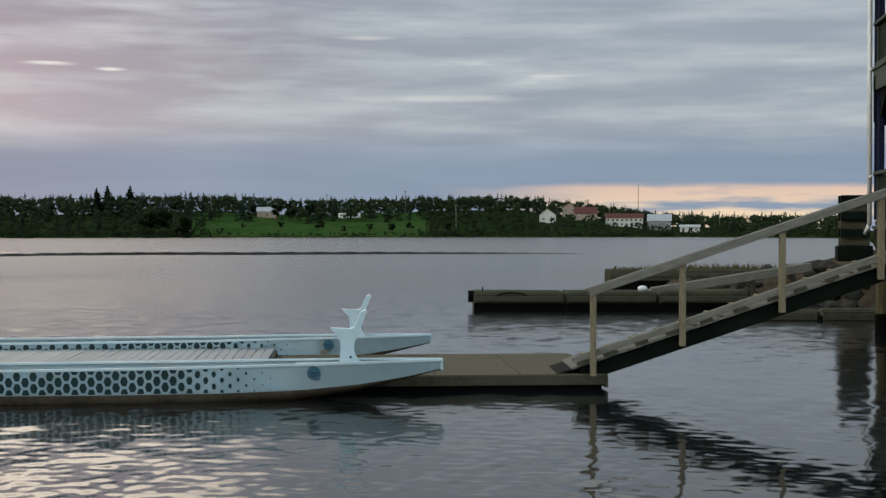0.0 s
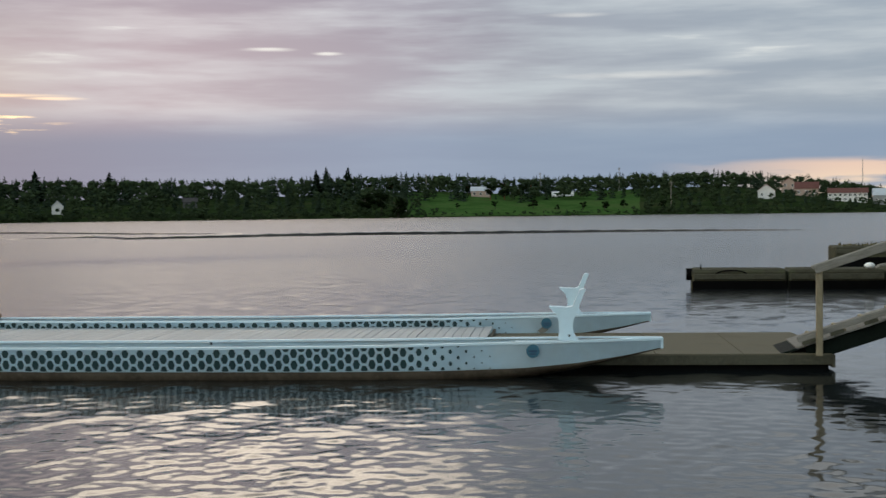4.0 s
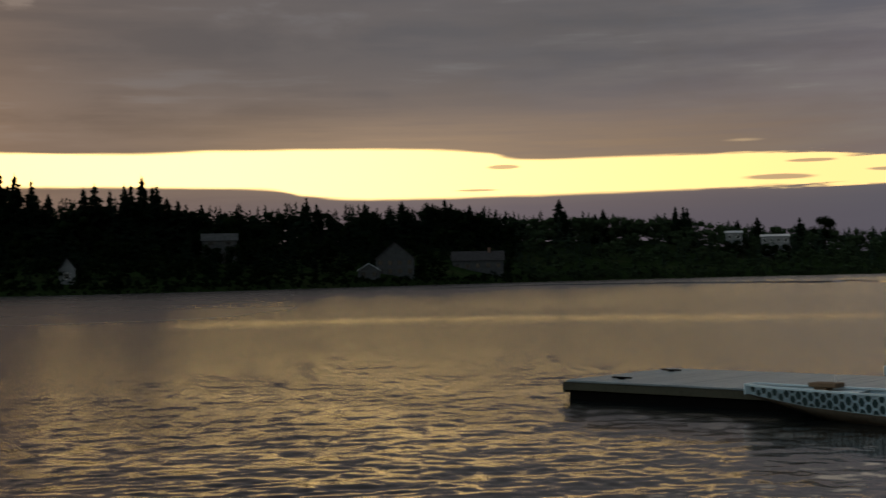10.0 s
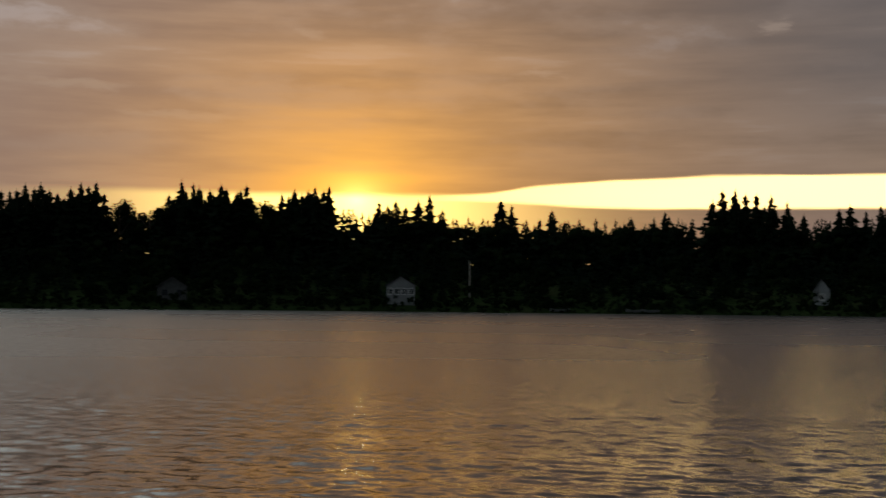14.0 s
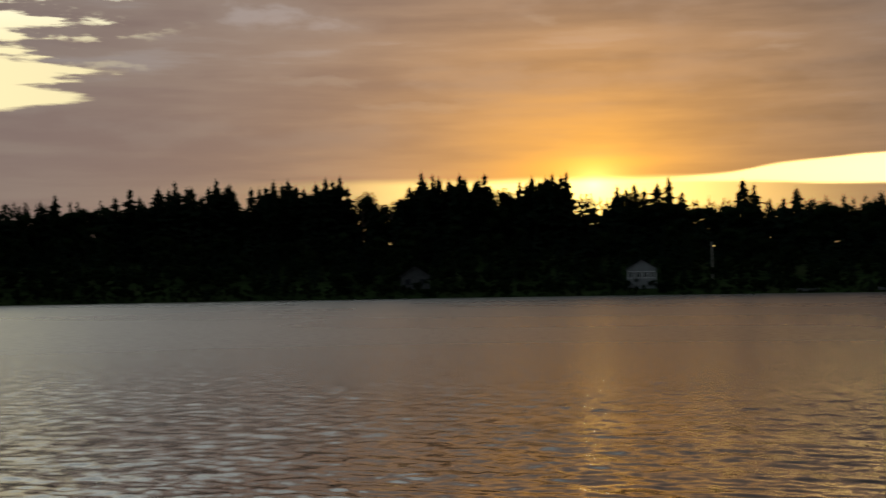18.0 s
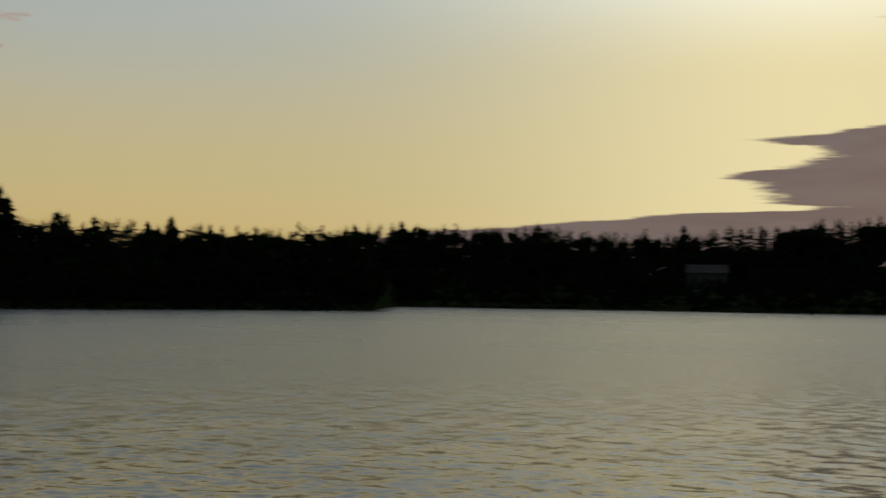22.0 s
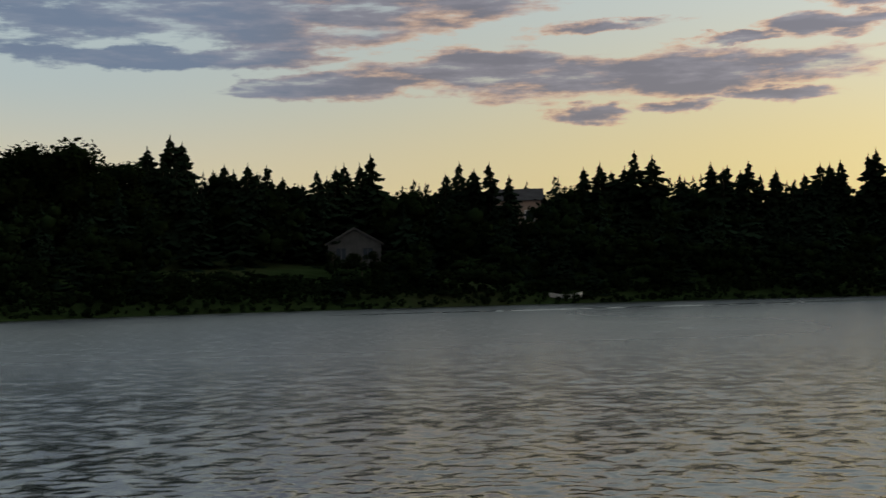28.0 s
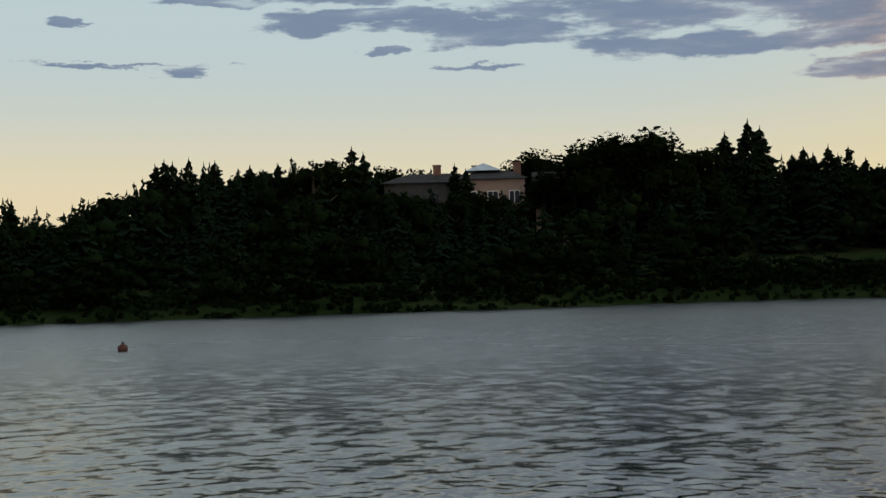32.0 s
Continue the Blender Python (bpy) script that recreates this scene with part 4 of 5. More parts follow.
        boxpart("inner_wall", (0.9, long, 1.5, 1.7, z0 - 1.35, z1 + 0.2), GREEN_BOARD, b, "dark green wall behind the verandah")
        for i in range(7):
            x = 1.3 + i * gap
            w = boxpart("window", (x, x + 1.05, 1.44, 1.5, z0 - 0.05, z0 + 1.3), WHITE_PAINT, b, "white-framed verandah window", bevel=0.01)
            for q in range(2):
                boxpart("pane", (x + 0.07 + q * 0.48, x + 0.50 + q * 0.48, 1.425, 1.438, z0 + 0.02, z0 + 1.22), PANE, w)
    boxpart("end_wall", (0.85, 1.05, 1.7, deep, 2.42, 9.5), GREEN_BOARD, b)
    boxpart("back_wall", (0.9, long, deep - 0.2, deep, 2.42, 9.5), GREEN_BOARD, b)
    boxpart("corner_trim", (-0.16, -0.06, -0.05, 0.16, 2.68, 9.4), NAVY, b, "dark blue corner board", bevel=0.006)
    bm = bmesh.new()
    slab(bm, [(-0.8, 9.35), (4.0, 11.6), (8.8, 9.35), (8.8, 9.55), (4.0, 11.85), (-0.8, 9.55)], -0.7, long + 0.6)
    part("roof", bm, DARK_ROOF, b)
    bm = bmesh.new()
    rod(bm, (-0.42, -0.1, 2.55), (-0.42, -0.1, 9.6), 0.055, seg=12)
    rod(bm, (-0.42, -0.1, 2.58), (-0.62, -0.16, 2.35), 0.05, seg=12)
    pipe = part("downpipe", bm, WHITE_PIPE, b, "white downpipe at the corner", True)
    for z in (3.7, 6.25, 8.9):
        boxpart("pipe_clip", (-0.42, -0.1, -0.13, -0.07, z, z + 0.05), WHITE_PIPE, pipe)
    return b


boathouse()
crib = thing("timber_crib", Matrix.Translation(spot(-16.7, 46, 1.95)) @ pose(0, 0, 0, 0, 0, -12), "stack of dark and tan timbers at the water's edge", "timber stack")
for i in range(6):
    y = 0.5 if i % 2 else 0.35
    for q in (-1, 1):
        boxpart("timber", (-0.45, 0.45, q * y - 0.14, q * y + 0.14, i * 0.27, i * 0.27 + 0.26), GREEN_BEAM if i % 2 else DOCK_SIDE, crib, bevel=0.02)
boxpart("pad", (-0.55, 0.55, -0.6, 0.6, -0.5, 0.0), GREEN_BEAM, crib, bevel=0.05)


# ---- old piers and the rocky bank ----
def pier(name, m, long, wide, top, mat, label, bumper=False):
    p = thing(name, m, label, "pier")
    x, n = 0.0, max(2, int(long / 2.7))
    for i in range(n):
        bm = bmesh.new()
        w = long / n
        box(bm, i * w, (i + 1) * w - 0.03, 0, wide, -1.2, top + random.uniform(-0.02, 0.02), bevel=0.07)
        for v in bm.verts:
            v.co += Vector((0, 0, 0.035 * noise.noise(v.co * 1.7)))
        block = part("block", bm, mat, p)
        boxpart("wet_foot", (i * w + 0.01, (i + 1) * w - 0.04, -0.012, wide + 0.012, -1.2, top * 0.42), BLACK, block, "black wet foot of the pier", bevel=0.01)
        boxpart("wale", (i * w + 0.05, (i + 1) * w - 0.08, -0.05, 0.0, top - 0.30, top - 0.13), DOCK_SIDE, p, bevel=0.015)
    if bumper:
        bm = bmesh.new()
        rod(bm, (-0.16, 0.35, top - 0.15), (0.02, 0.35, top - 0.15), 0.18, seg=14)
        part("bumper", bm, BLACK, p, "black rubber bumper")
        bm = bmesh.new()
        rod(bm, (0.28, 0.5, top - 0.1), (0.28, 0.5, top + 0.14), 0.02)
        part("mooring_pin", bm, BLACK, p)
        for q in range(7):
            bm = bmesh.new()
            a0, a1 = math.pi * q / 7, math.pi * (q + 1) / 7
            rod(bm, (1.15 - 0.45 * math.cos(a0), -0.02, top - 0.02 - 0.13 * (1 - math.sin(a0))), (1.15 - 0.45 * math.cos(a1), -0.02, top - 0.02 - 0.13 * (1 - math.sin(a1))), 0.02, seg=6)
            part("chain_piece", bm, BLACK, p)
    return p


pier("float_pier", Matrix.Translation((0.92, 41.4, 0)), 8.4, 1.8, 0.58, CONCRETE, "low mossy concrete float pier lying in the water", True)
pier("stone_pier", Matrix.Translation((7.1, 58.0, 0)) @ pose(0, 0, 0, 0, 0, -2), 12.5, 3.0, 0.78, CONCRETE, "dark old pier with grass growing on top")
pier("low_footing", Matrix.Translation((7.6, 37.2, 0)) @ pose(0, 0, 0, 0, 0, -4), 5.2, 0.5, 0.3, DOCK_SIDE, "low timber footing at the foot of the bank")
bm = bmesh.new()
bmesh.ops.create_uvsphere(bm, u_segments=14, v_segments=9, radius=0.12, matrix=Matrix.Diagonal((1.3, 1, 0.8, 1)))
ball = tagged(new("white_float", mesh_of("white_float", bm, WHITE_PAINT, True)), "round white float lying on the concrete pier", "float")
ball.location = (6.05, 41.55, 0.67)
ramp = thing("slipway_rail", Matrix.Translation((7.0, 45.9, 0.52)) @ pose(0, 0, 0, 0, -8.4, 6), "pale grey timber slipway rail running up the rocks", "slipway")
boxpart("beam", (0, 5.6, 0, 0.3, -0.3, 0.0), GREY_WOOD, ramp, bevel=0.02)
boxpart("beam_end", (-0.5, 0.0, 0, 0.3, -0.22, -0.03), GREY_WOOD, ramp, bevel=0.02, m=pose(0, 0, 0, 0, -18, 0))
for i in range(4):
    boxpart("prop", (0.5 + i * 1.45, 0.66 + i * 1.45, 0.06, 0.24, -1.6 - i * 0.25, -0.2), DOCK_SIDE, ramp)


tufts = bmesh.new()
rnd = random.Random(12)
for i in range(1100):
    x, y = 7.4 + 11.8 * rnd.random() ** 0.8, 58.1 + 2.7 * rnd.random()
    h, a = rnd.uniform(0.08, 0.34) * (0.5 + 0.5 * min(1, (x - 7.2) / 5)), rnd.random() * 6.28
    dx, dy = 0.035 * math.cos(a), 0.035 * math.sin(a)
    vs = [tufts.verts.new(p) for p in ((x - dx, y - dy, 0.74), (x + dx, y + dy, 0.74), (x + rnd.uniform(-0.1, 0.1), y + rnd.uniform(-0.1, 0.1), 0.76 + h))]
    tufts.faces.new(vs)
tagged(new("pier_grass", mesh_of("pier_grass", tufts, DRY_GRASS)), "dry brownish grass growing on the old pier", "grass", kind="stuff")


def rock_mesh(seed):
    rnd = random.Random(seed)
    bm = bmesh.new()
    bmesh.ops.create_icosphere(bm, subdivisions=2, radius=1.0)
    off = Vector((rnd.random() * 9, rnd.random() * 9, rnd.random() * 9))
    for v in bm.verts:
        k = 1 + 0.45 * noise.noise(v.co * 1.1 + off) + 0.15 * noise.noise(v.co * 3.1 + off)
        v.co = Vector((v.co.x * k, v.co.y * k * 0.8, v.co.z * k * 0.6))
    return mesh_of("rock", bm, ROCK)


ROCKS = [rock_mesh(i) for i in range(6)]
bank = thing("rock_bank", Matrix.Identity(4), "bank of grey tumbled rocks beside the boathouse", "rock bank")
bm = bmesh.new()
mound = [(6.8, 47.6, 0.0), (9, 46.9, 0.05), (13, 43.5, 0.15), (17, 39.5, 0.25)]
back_row = [(9, 54, 0.4), (11.5, 51.5, 0.75), (14, 46.5, 1.7), (21, 44, 2.1)]
rows = []
for k in range(9):
    f = k / 8
    row = []
    for i in range(13):
        u = i / 12 * 3
        j = min(2, int(u))
        g = u - j
        a = Vector(mound[j]).lerp(Vector(mound[j + 1]), g)
        c = Vector(back_row[j]).lerp(Vector(back_row[j + 1]), g)
        p = a.lerp(c, f)
        p.z += 0.22 * noise.noise(p * 0.9) - 0.5 * (1 - f) ** 3
        row.append(p)
    rows.append(row)
strip_mesh(bm, rows)
bmesh.ops.recalc_face_normals(bm, faces=bm.faces)
part("earth_core", bm, EARTH, bank, "dark earth under the rocks")
rnd = random.Random(4)
for i in range(230):
    f, u = rnd.random() ** 2.4, rnd.random() * 3
    j = min(2, int(u))
    p = Vector(mound[j]).lerp(Vector(mound[j + 1]), u - j).lerp(Vector(back_row[j]).lerp(Vector(back_row[j + 1]), u - j), f)
    s = rnd.uniform(0.14, 0.38)
    ob = part("rock", ROCKS[i % 6], None, bank)
    ob.matrix_world = Matrix.Translation((p.x, p.y, p.z - 0.4 * (1 - f) ** 3 + s * 0.15)) @ Euler((rnd.uniform(-0.4, 0.4), rnd.uniform(-0.4, 0.4), rnd.random() * 6)).to_matrix().to_4x4() @ Matrix.Scale(s, 4)


# ---- trees ----
def spruce_shape(seed, levels, per, slim=1.0):
    """A spruce crown one metre high: whorls of drooping boughs with side twigs, gaps between them, and a thin leader."""
    rnd = random.Random(seed)
    vs, ts = [], []
    lean = rnd.uniform(0.30, 0.42)
    for i in range(levels):
        h = 0.07 + 0.86 * (i / (levels - 1)) ** 0.95
        rad = (lean * (1 - h) ** 0.9 + 0.008) * rnd.uniform(0.62, 1.18)
        turn = rnd.random() * 6
        for k in range(per):
            if rnd.random() < 0.16:
                continue
            a = turn + 6.283 * k / per + rnd.uniform(-0.35, 0.35)
            n = rad * rnd.uniform(0.5, 1.25)
            w, dz = n * rnd.uniform(0.24, 0.42) * slim, n * rnd.uniform(0.0, 0.42)
            ca, sa2 = math.cos(a), math.sin(a)
            g = min(0.96, max(0.03, h + rnd.uniform(-0.5, 0.5) * 0.9 / levels))
            lift = n * rnd.uniform(0.02, 0.12)
            pts = [(0, 0, g + 0.02), (0.60 * n, w, g - dz * 0.6 - 0.010), (n, 0, g - dz + lift), (0.55 * n, -w, g - dz * 0.6 - 0.010), (0.52 * n, 0, g - dz * 0.95 - 0.028), (0.85 * n, w * 0.9, g - dz - 0.018), (0.82 * n, -w * 0.9, g - dz - 0.012)]
            o = len(vs)
            vs += [(x * ca - y * sa2, x * sa2 + y * ca, z) for x, y, z in pts]
            ts += [(o, o + 1, o + 2), (o, o + 2, o + 3), (o, o + 4, o + 2), (o + 1, o + 5, o + 2), (o + 3, o + 2, o + 6)]
    o = len(vs)
    vs += [(0.011, 0, 0.92), (-0.008, 0.010, 0.92), (-0.008, -0.010, 0.92), (0, 0, 1.0)]
    ts += [(o, o + 1, o + 3), (o + 1, o + 2, o + 3), (o + 2, o, o + 3)]
    return np.array(vs), np.array(ts)


bm = bmesh.new()
bmesh.ops.create_icosphere(bm, subdivisions=1, radius=1.0)
BUD_VERTS = [v.co.copy() for v in bm.verts]
BUD_TRIS = [tuple(v.index for v in f.verts) for f in bm.faces]
bm.free()


def leafy_shape(seed, leaves, size, wide=0.36, low=0.14, count=11):
    """A broadleaf crown one metre high: leaf sprays on several uneven clumps."""
    rnd = random.Random(seed)
    clumps = []
    for i in range(count):
        a, q = rnd.random() * 6.283, rnd.random()
        z = rnd.uniform(low + 0.16, 0.82)
        reach = wide * 0.72 * math.sqrt(max(0.0, 1 - ((z - 0.55) / 0.45) ** 2))
        clumps.append((Vector((math.cos(a) * reach * q ** 0.5, math.sin(a) * reach * q ** 0.5, z)), rnd.uniform(0.10, 0.19)))
    vs, ts = [], []
    for c, r in clumps:
        o = len(vs)
        vs += [tuple(c + v * r * rnd.uniform(0.36, 0.66)) for v in BUD_VERTS]
        ts += [(o + i, o + j, o + k) for i, j, k in BUD_TRIS]
    for i in range(leaves):
        c, r = clumps[i % count]
        d = Vector((rnd.gauss(0, 1), rnd.gauss(0, 1), rnd.gauss(0.15, 1))).normalized()
        p = c + d * r * rnd.uniform(0.50, 1.0)
        p.z = min(1.0, max(low, p.z))
        u = Vector((rnd.gauss(0, 1), rnd.gauss(0, 1), rnd.gauss(0, 0.7))).normalized()
        w = u.cross(d + Vector((0.01, 0.3, 0.1))).normalized()
        s = size * rnd.uniform(0.6, 1.3)
        o = len(vs)
        vs += [tuple(p + u * s), tuple(p + w * s * 0.6), tuple(p - u * s * 0.9), tuple(p - w * s * 0.7 + d * s * 0.3)]
        ts += [(o, o + 1, o + 2), (o, o + 2, o + 3)]
    return np.array(vs), np.array(ts)


def trunk_mesh(name, top, r0, limbs):
    bm = bmesh.new()
    rod(bm, (0, 0, -0.05), (0, 0, top), r0, r0 * 0.35, 7)
    for i in range(limbs):
        a, z = i * 2.4, 0.22 + 0.45 * i / max(1, limbs)
        rod(bm, (0, 0, z), (0.2 * math.cos(a), 0.2 * math.sin(a), z + 0.2), r0 * 0.45, r0 * 0.12, 5)
    return mesh_of(name, bm, BARK)


SPRUCE_SHAPES = [spruce_shape(10 + i, 27, 9, 0.75) for i in range(6)]
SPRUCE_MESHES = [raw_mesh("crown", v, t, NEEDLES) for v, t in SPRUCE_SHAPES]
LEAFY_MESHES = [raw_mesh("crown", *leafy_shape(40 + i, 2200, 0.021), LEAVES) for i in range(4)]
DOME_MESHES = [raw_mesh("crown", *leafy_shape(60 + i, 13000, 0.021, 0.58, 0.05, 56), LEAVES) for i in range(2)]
SPRUCE_TRUNK = trunk_mesh("trunk", 0.95, 0.014, 0)
LEAFY_TRUNK = trunk_mesh("trunk", 0.75, 0.028, 6)


def tree(kind, a, el, r, wide=1.0):
    """One tree whose top shows at the height el, standing at turn a and distance r."""
    p = spot(a, r)
    h = max(3.0, EYE + math.tan(radians(el)) * r - p.z)
    rnd = random.Random(int(a * 100))
    q = wide * rnd.uniform(0.85, 1.15)
    if kind == "spruce":
        q *= 1.12 * min(1.0, 11.0 / h) ** 0.35
    m = Matrix.Translation(p) @ pose(0, 0, 0, rnd.uniform(-2, 2), rnd.uniform(-2, 2), rnd.uniform(0, 360)) @ Matrix.Diagonal((h * q, h * q, h, 1))
    t = thing("spruce_tree" if kind == "spruce" else "broadleaf_tree", m,
              "dark pointed spruce standing above the shore woods" if kind == "spruce" else "rounded dark green broadleaf tree on the shore", "tree",
              "spruces on the skyline" if kind == "spruce" else "broadleaf trees on the shore")
    part("trunk", SPRUCE_TRUNK if kind == "spruce" else LEAFY_TRUNK, None, t)
    part("crown", (SPRUCE_MESHES if kind == "spruce" else DOME_MESHES if wide > 1.35 else LEAFY_MESHES)[rnd.randrange(6 if kind == "spruce" else 2 if wide > 1.35 else 4)], None, t)
    return t


SPRUCES_FAR_SHORE = [(14.3, 1.85), (13.9, 1.97), (13.0, 1.95), (22.8, 1.83), (25.7, 1.9), (37.8, 2.73), (38.1, 2.57), (34.8, 2.23), (35.6, 2.12), (33.1, 2.16)]
SPRUCES_VILLAS = [(43.0, 3.23), (53.6, 3.5), (57.8, 3.12), (56.5, 3.14), (51.1, 3.21), (49.6, 3.28), (47.8, 3.29), (46.7, 3.05), (38.1, 2.76), (37.6, 2.69), (41.1, 2.74)]
SPRUCES_WEST = [(79.5, 4.57), (76.5, 4.36), (74.4, 3.98), (67.2, 4.78), (66.8, 4.82), (66.0, 4.63), (65.3, 4.58), (64.8, 4.29), (62.2, 4.13), (61.0, 4.12), (60.3, 4.46), (59.7, 4.06), (58.9, 3.4), (69.7, 3.87), (71.0, 3.63)]
SPRUCES_SUNSET = [(116.8, 3.21), (111.3, 3.46), (106.9, 3.71), (105.0, 4.08), (102.0, 4.33), (100.9, 4.4), (100.1, 4.64), (98.4, 4.73), (97.0, 4.34), (96.2, 4.67), (95.4, 4.73), (94.0, 4.79), (93.4, 4.83), (89.8, 5.02), (88.2, 4.87), (87.2, 4.85), (85.8, 4.52), (85.1, 4.73), (84.4, 4.83), (83.8, 4.89)]
SPRUCES_POINT = [(158.1, 3.47), (155.5, 3.31), (151.1, 3.34), (150.1, 4.16), (149.2, 4.17), (147.1, 3.98), (145.1, 4.33), (142.8, 3.36), (141.3, 3.18), (139.2, 3.02), (138.2, 3.27), (136.6, 2.94), (128.6, 3.22), (122.9, 3.24), (130.7, 3.08)]
SPRUCES_COVE = [(171.1, 4.96), (170.0, 4.74), (169.4, 5.38), (167.8, 4.32), (166.3, 4.81), (165.8, 4.65), (164.9, 4.77), (163.7, 4.41), (163.1, 3.79), (162.1, 4.59), (161.6, 4.57), (161.1, 4.67), (159.7, 5.08), (158.9, 4.64), (156.8, 4.07)]
SPRUCES_SOUTH = [(188.9, 6.42), (188.3, 5.67), (189.3, 5.44), (186.8, 5.15), (185.8, 5.2), (184.9, 5.08), (182.8, 4.89), (180.6, 5.51), (181.7, 5.17), (176.9, 5.1), (175.6, 5.07), (191.0, 5.2), (191.6, 5.15)]
SPRUCES_HILL = [(219.2, 3.68), (213.1, 5.36), (212.3, 5.4), (211.1, 5.27), (209.8, 5.06), (208.6, 5.11), (205.4, 5.8), (201.1, 4.97), (184.3, 4.6)]
BROADLEAVES = [(32.1, 2.3), (48.2, 3.29), (86.6, 4.38), (73.5, 3.67), (92.4, 4.35), (91.1, 4.05), (152.8, 3.62), (172.3, 4.21), (187.6, 5.09), (178.6, 4.41), (207.0, 5.6), (204.1, 5.29), (203.1, 5.1)]
for group in (SPRUCES_FAR_SHORE, SPRUCES_VILLAS, SPRUCES_WEST, SPRUCES_SUNSET, SPRUCES_POINT, SPRUCES_COVE, SPRUCES_SOUTH, SPRUCES_HILL):
    for a, el in group:
        rnd = random.Random(int(a * 10))
        tree("spruce", a, el, ridge(a)[0] - rnd.uniform(0, 10))
        if a > 40:
            side = rnd.choice((-1, 1))
            tree("spruce", a + side * rnd.uniform(0.3, 0.6), el - rnd.uniform(0.15, 0.5), ridge(a)[0] - rnd.uniform(0, 10))
            if rnd.random() < 0.5:
                tree("spruce", a - side * rnd.uniform(0.4, 0.9), el - rnd.uniform(0.4, 0.8), ridge(a)[0] - rnd.uniform(0, 10))
# tight clumps of spruces that stand up from the sunset skyline
for a, el in ((99.95, 4.5), (98.3, 4.6), (95.9, 4.6), (95.3, 4.55), (93.9, 4.75), (89.5, 4.85), (88.2, 4.8), (87.6, 4.75), (84.8, 4.8), (84.2, 4.8), (81.1, 4.4)):
    for k, (aside, under) in enumerate(((-0.52, 0.35), (-0.22, 0.12), (0.14, 0.3), (0.45, 0.2), (0.66, 0.6))):
        tree("spruce", a + aside, el - under, ridge(a)[0] - 3 - 2.5 * (k % 3), 1.2)
for a, el in BROADLEAVES:
    tree("broadleaf", a, el, ridge(a)[0] + (12 if 198 < a < 205 else -4), 1.1)
for a, el, w in ((193.7, 6.1, 1.4), (192.4, 5.7, 1.36), (195.1, 5.7, 1.36), (197.0, 5.45, 1.36), (198.0, 5.2, 1.0), (207.1, 5.55, 1.1), (203.4, 5.1, 1.0), (204.3, 5.25, 1.1)):
    tree("broadleaf", a, el, ridge(a)[0] + (14 if 196.5 < a < 205 else -12), w)

# the tip of the wooded point
for a, el, r in ((129.85, 1.1, 218), (130.1, 1.8, 224), (130.4, 2.3, 232), (129.7, 1.0, 246), (129.75, 1.5, 268), (129.5, 1.2, 262)):
    tree("broadleaf", a, el, r, 1.3)

# open ground: from turn, to turn, and from where to where behind the shore
CLEARINGS = [(0.6, 9.8, 3, 62), (-10.5, -6.5, 8, 24), (147.5, 156, 8, 20), (175, 191, 7, 18), (182, 189.5, 4, 26), (-5, -1.5, 3, 10)]
HOUSE_SPOTS = []


def woods(name, a0, a1, gap, rows, label, leafy_share, mats, leaves=260, leaf=0.060):
    rnd = random.Random(int(a0 * 7) + 3)
    shapes = [spruce_shape(70 + i, 11, 6) for i in range(4)] + [leafy_shape(80 + i, leaves, leaf) for i in range(4)]
    gathered = {0: [[], [], 0], 1: [[], [], 0]}
    a = a0
    while a < a1:
        d, (rr, h) = shore(a), ridge(a)
        for k in range(rows):
            aa = a + rnd.uniform(-0.5, 0.5) * math.degrees(gap / d)
            d, (rr, h) = shore(aa), ridge(aa)
            f = (k + rnd.random()) / (rows - 3)
            r = d + 1.0 + (rr - d - 1) * f
            if any(c0 < aa < c1 and near < r - d < deep for c0, c1, near, deep in CLEARINGS):
                continue
            if any(abs(aa - c) < w and rq - before < r < rq + dp + 1 for c, w, rq, before, dp, cap in HOUSE_SPOTS):
                continue
            z = ground(aa, r)
            leafy = rnd.random() < (leafy_share if f > 0.25 else 0.75)
            tall = rnd.uniform(2.2, 4.0) if f < 0.08 else (4 + 6.5 * min(1, f)) * rnd.uniform(0.75, 1.2)
            roof = math.tan(radians(skyline(aa))) * r + EYE - z
            if f > 0.8:
                tall = roof * rnd.uniform(0.92, 1.14) * (1 + 0.12 * noise.noise((aa * 0.9, 3.1, 0))) if not leafy else roof * rnd.uniform(0.90, 1.04)
            tall = max(1.6, min(tall, roof * (1.16 if f > 0.8 else 0.93)))
            for c, w, rq, before, dp, cap in HOUSE_SPOTS:
                if abs(aa - c) < w + 0.25 and r < rq:
                    tall = max(0.8, min(tall, cap * r + EYE - z))
            q = rnd.uniform(0.85, 1.2) * (1.25 if leafy else 1.0) * (1.25 if tall < 5 else 1.0)
            v, t = shapes[rnd.randrange(4) + (4 if leafy else 0)]
            turn = rnd.random() * 6.283
            ca, sn = math.cos(turn), math.sin(turn)
            p = spot(aa, r)
            vv = np.empty_like(v)
            vv[:, 0] = p.x + (v[:, 0] * ca - v[:, 1] * sn) * tall * q
            vv[:, 1] = p.y + (v[:, 0] * sn + v[:, 1] * ca) * tall * q
            vv[:, 2] = p.z - 0.12 * tall * (1 if leafy else 0.5) + v[:, 2] * tall * (1.12 if leafy else 1.05)
            g = gathered[1 if leafy else 0]
            g[0].append(vv)
            g[1].append(t + g[2])
            g[2] += len(v)
        a += math.degrees(gap / d)
    for i, (mat, what) in enumerate(((mats[0], "spruce_wood"), (mats[1], "leafy_wood"))):
        if gathered[i][0]:
            tagged(new(what, raw_mesh(what, np.concatenate(gathered[i][0]), np.concatenate(gathered[i][1]), mat)), label[i], "woods", kind="stuff")


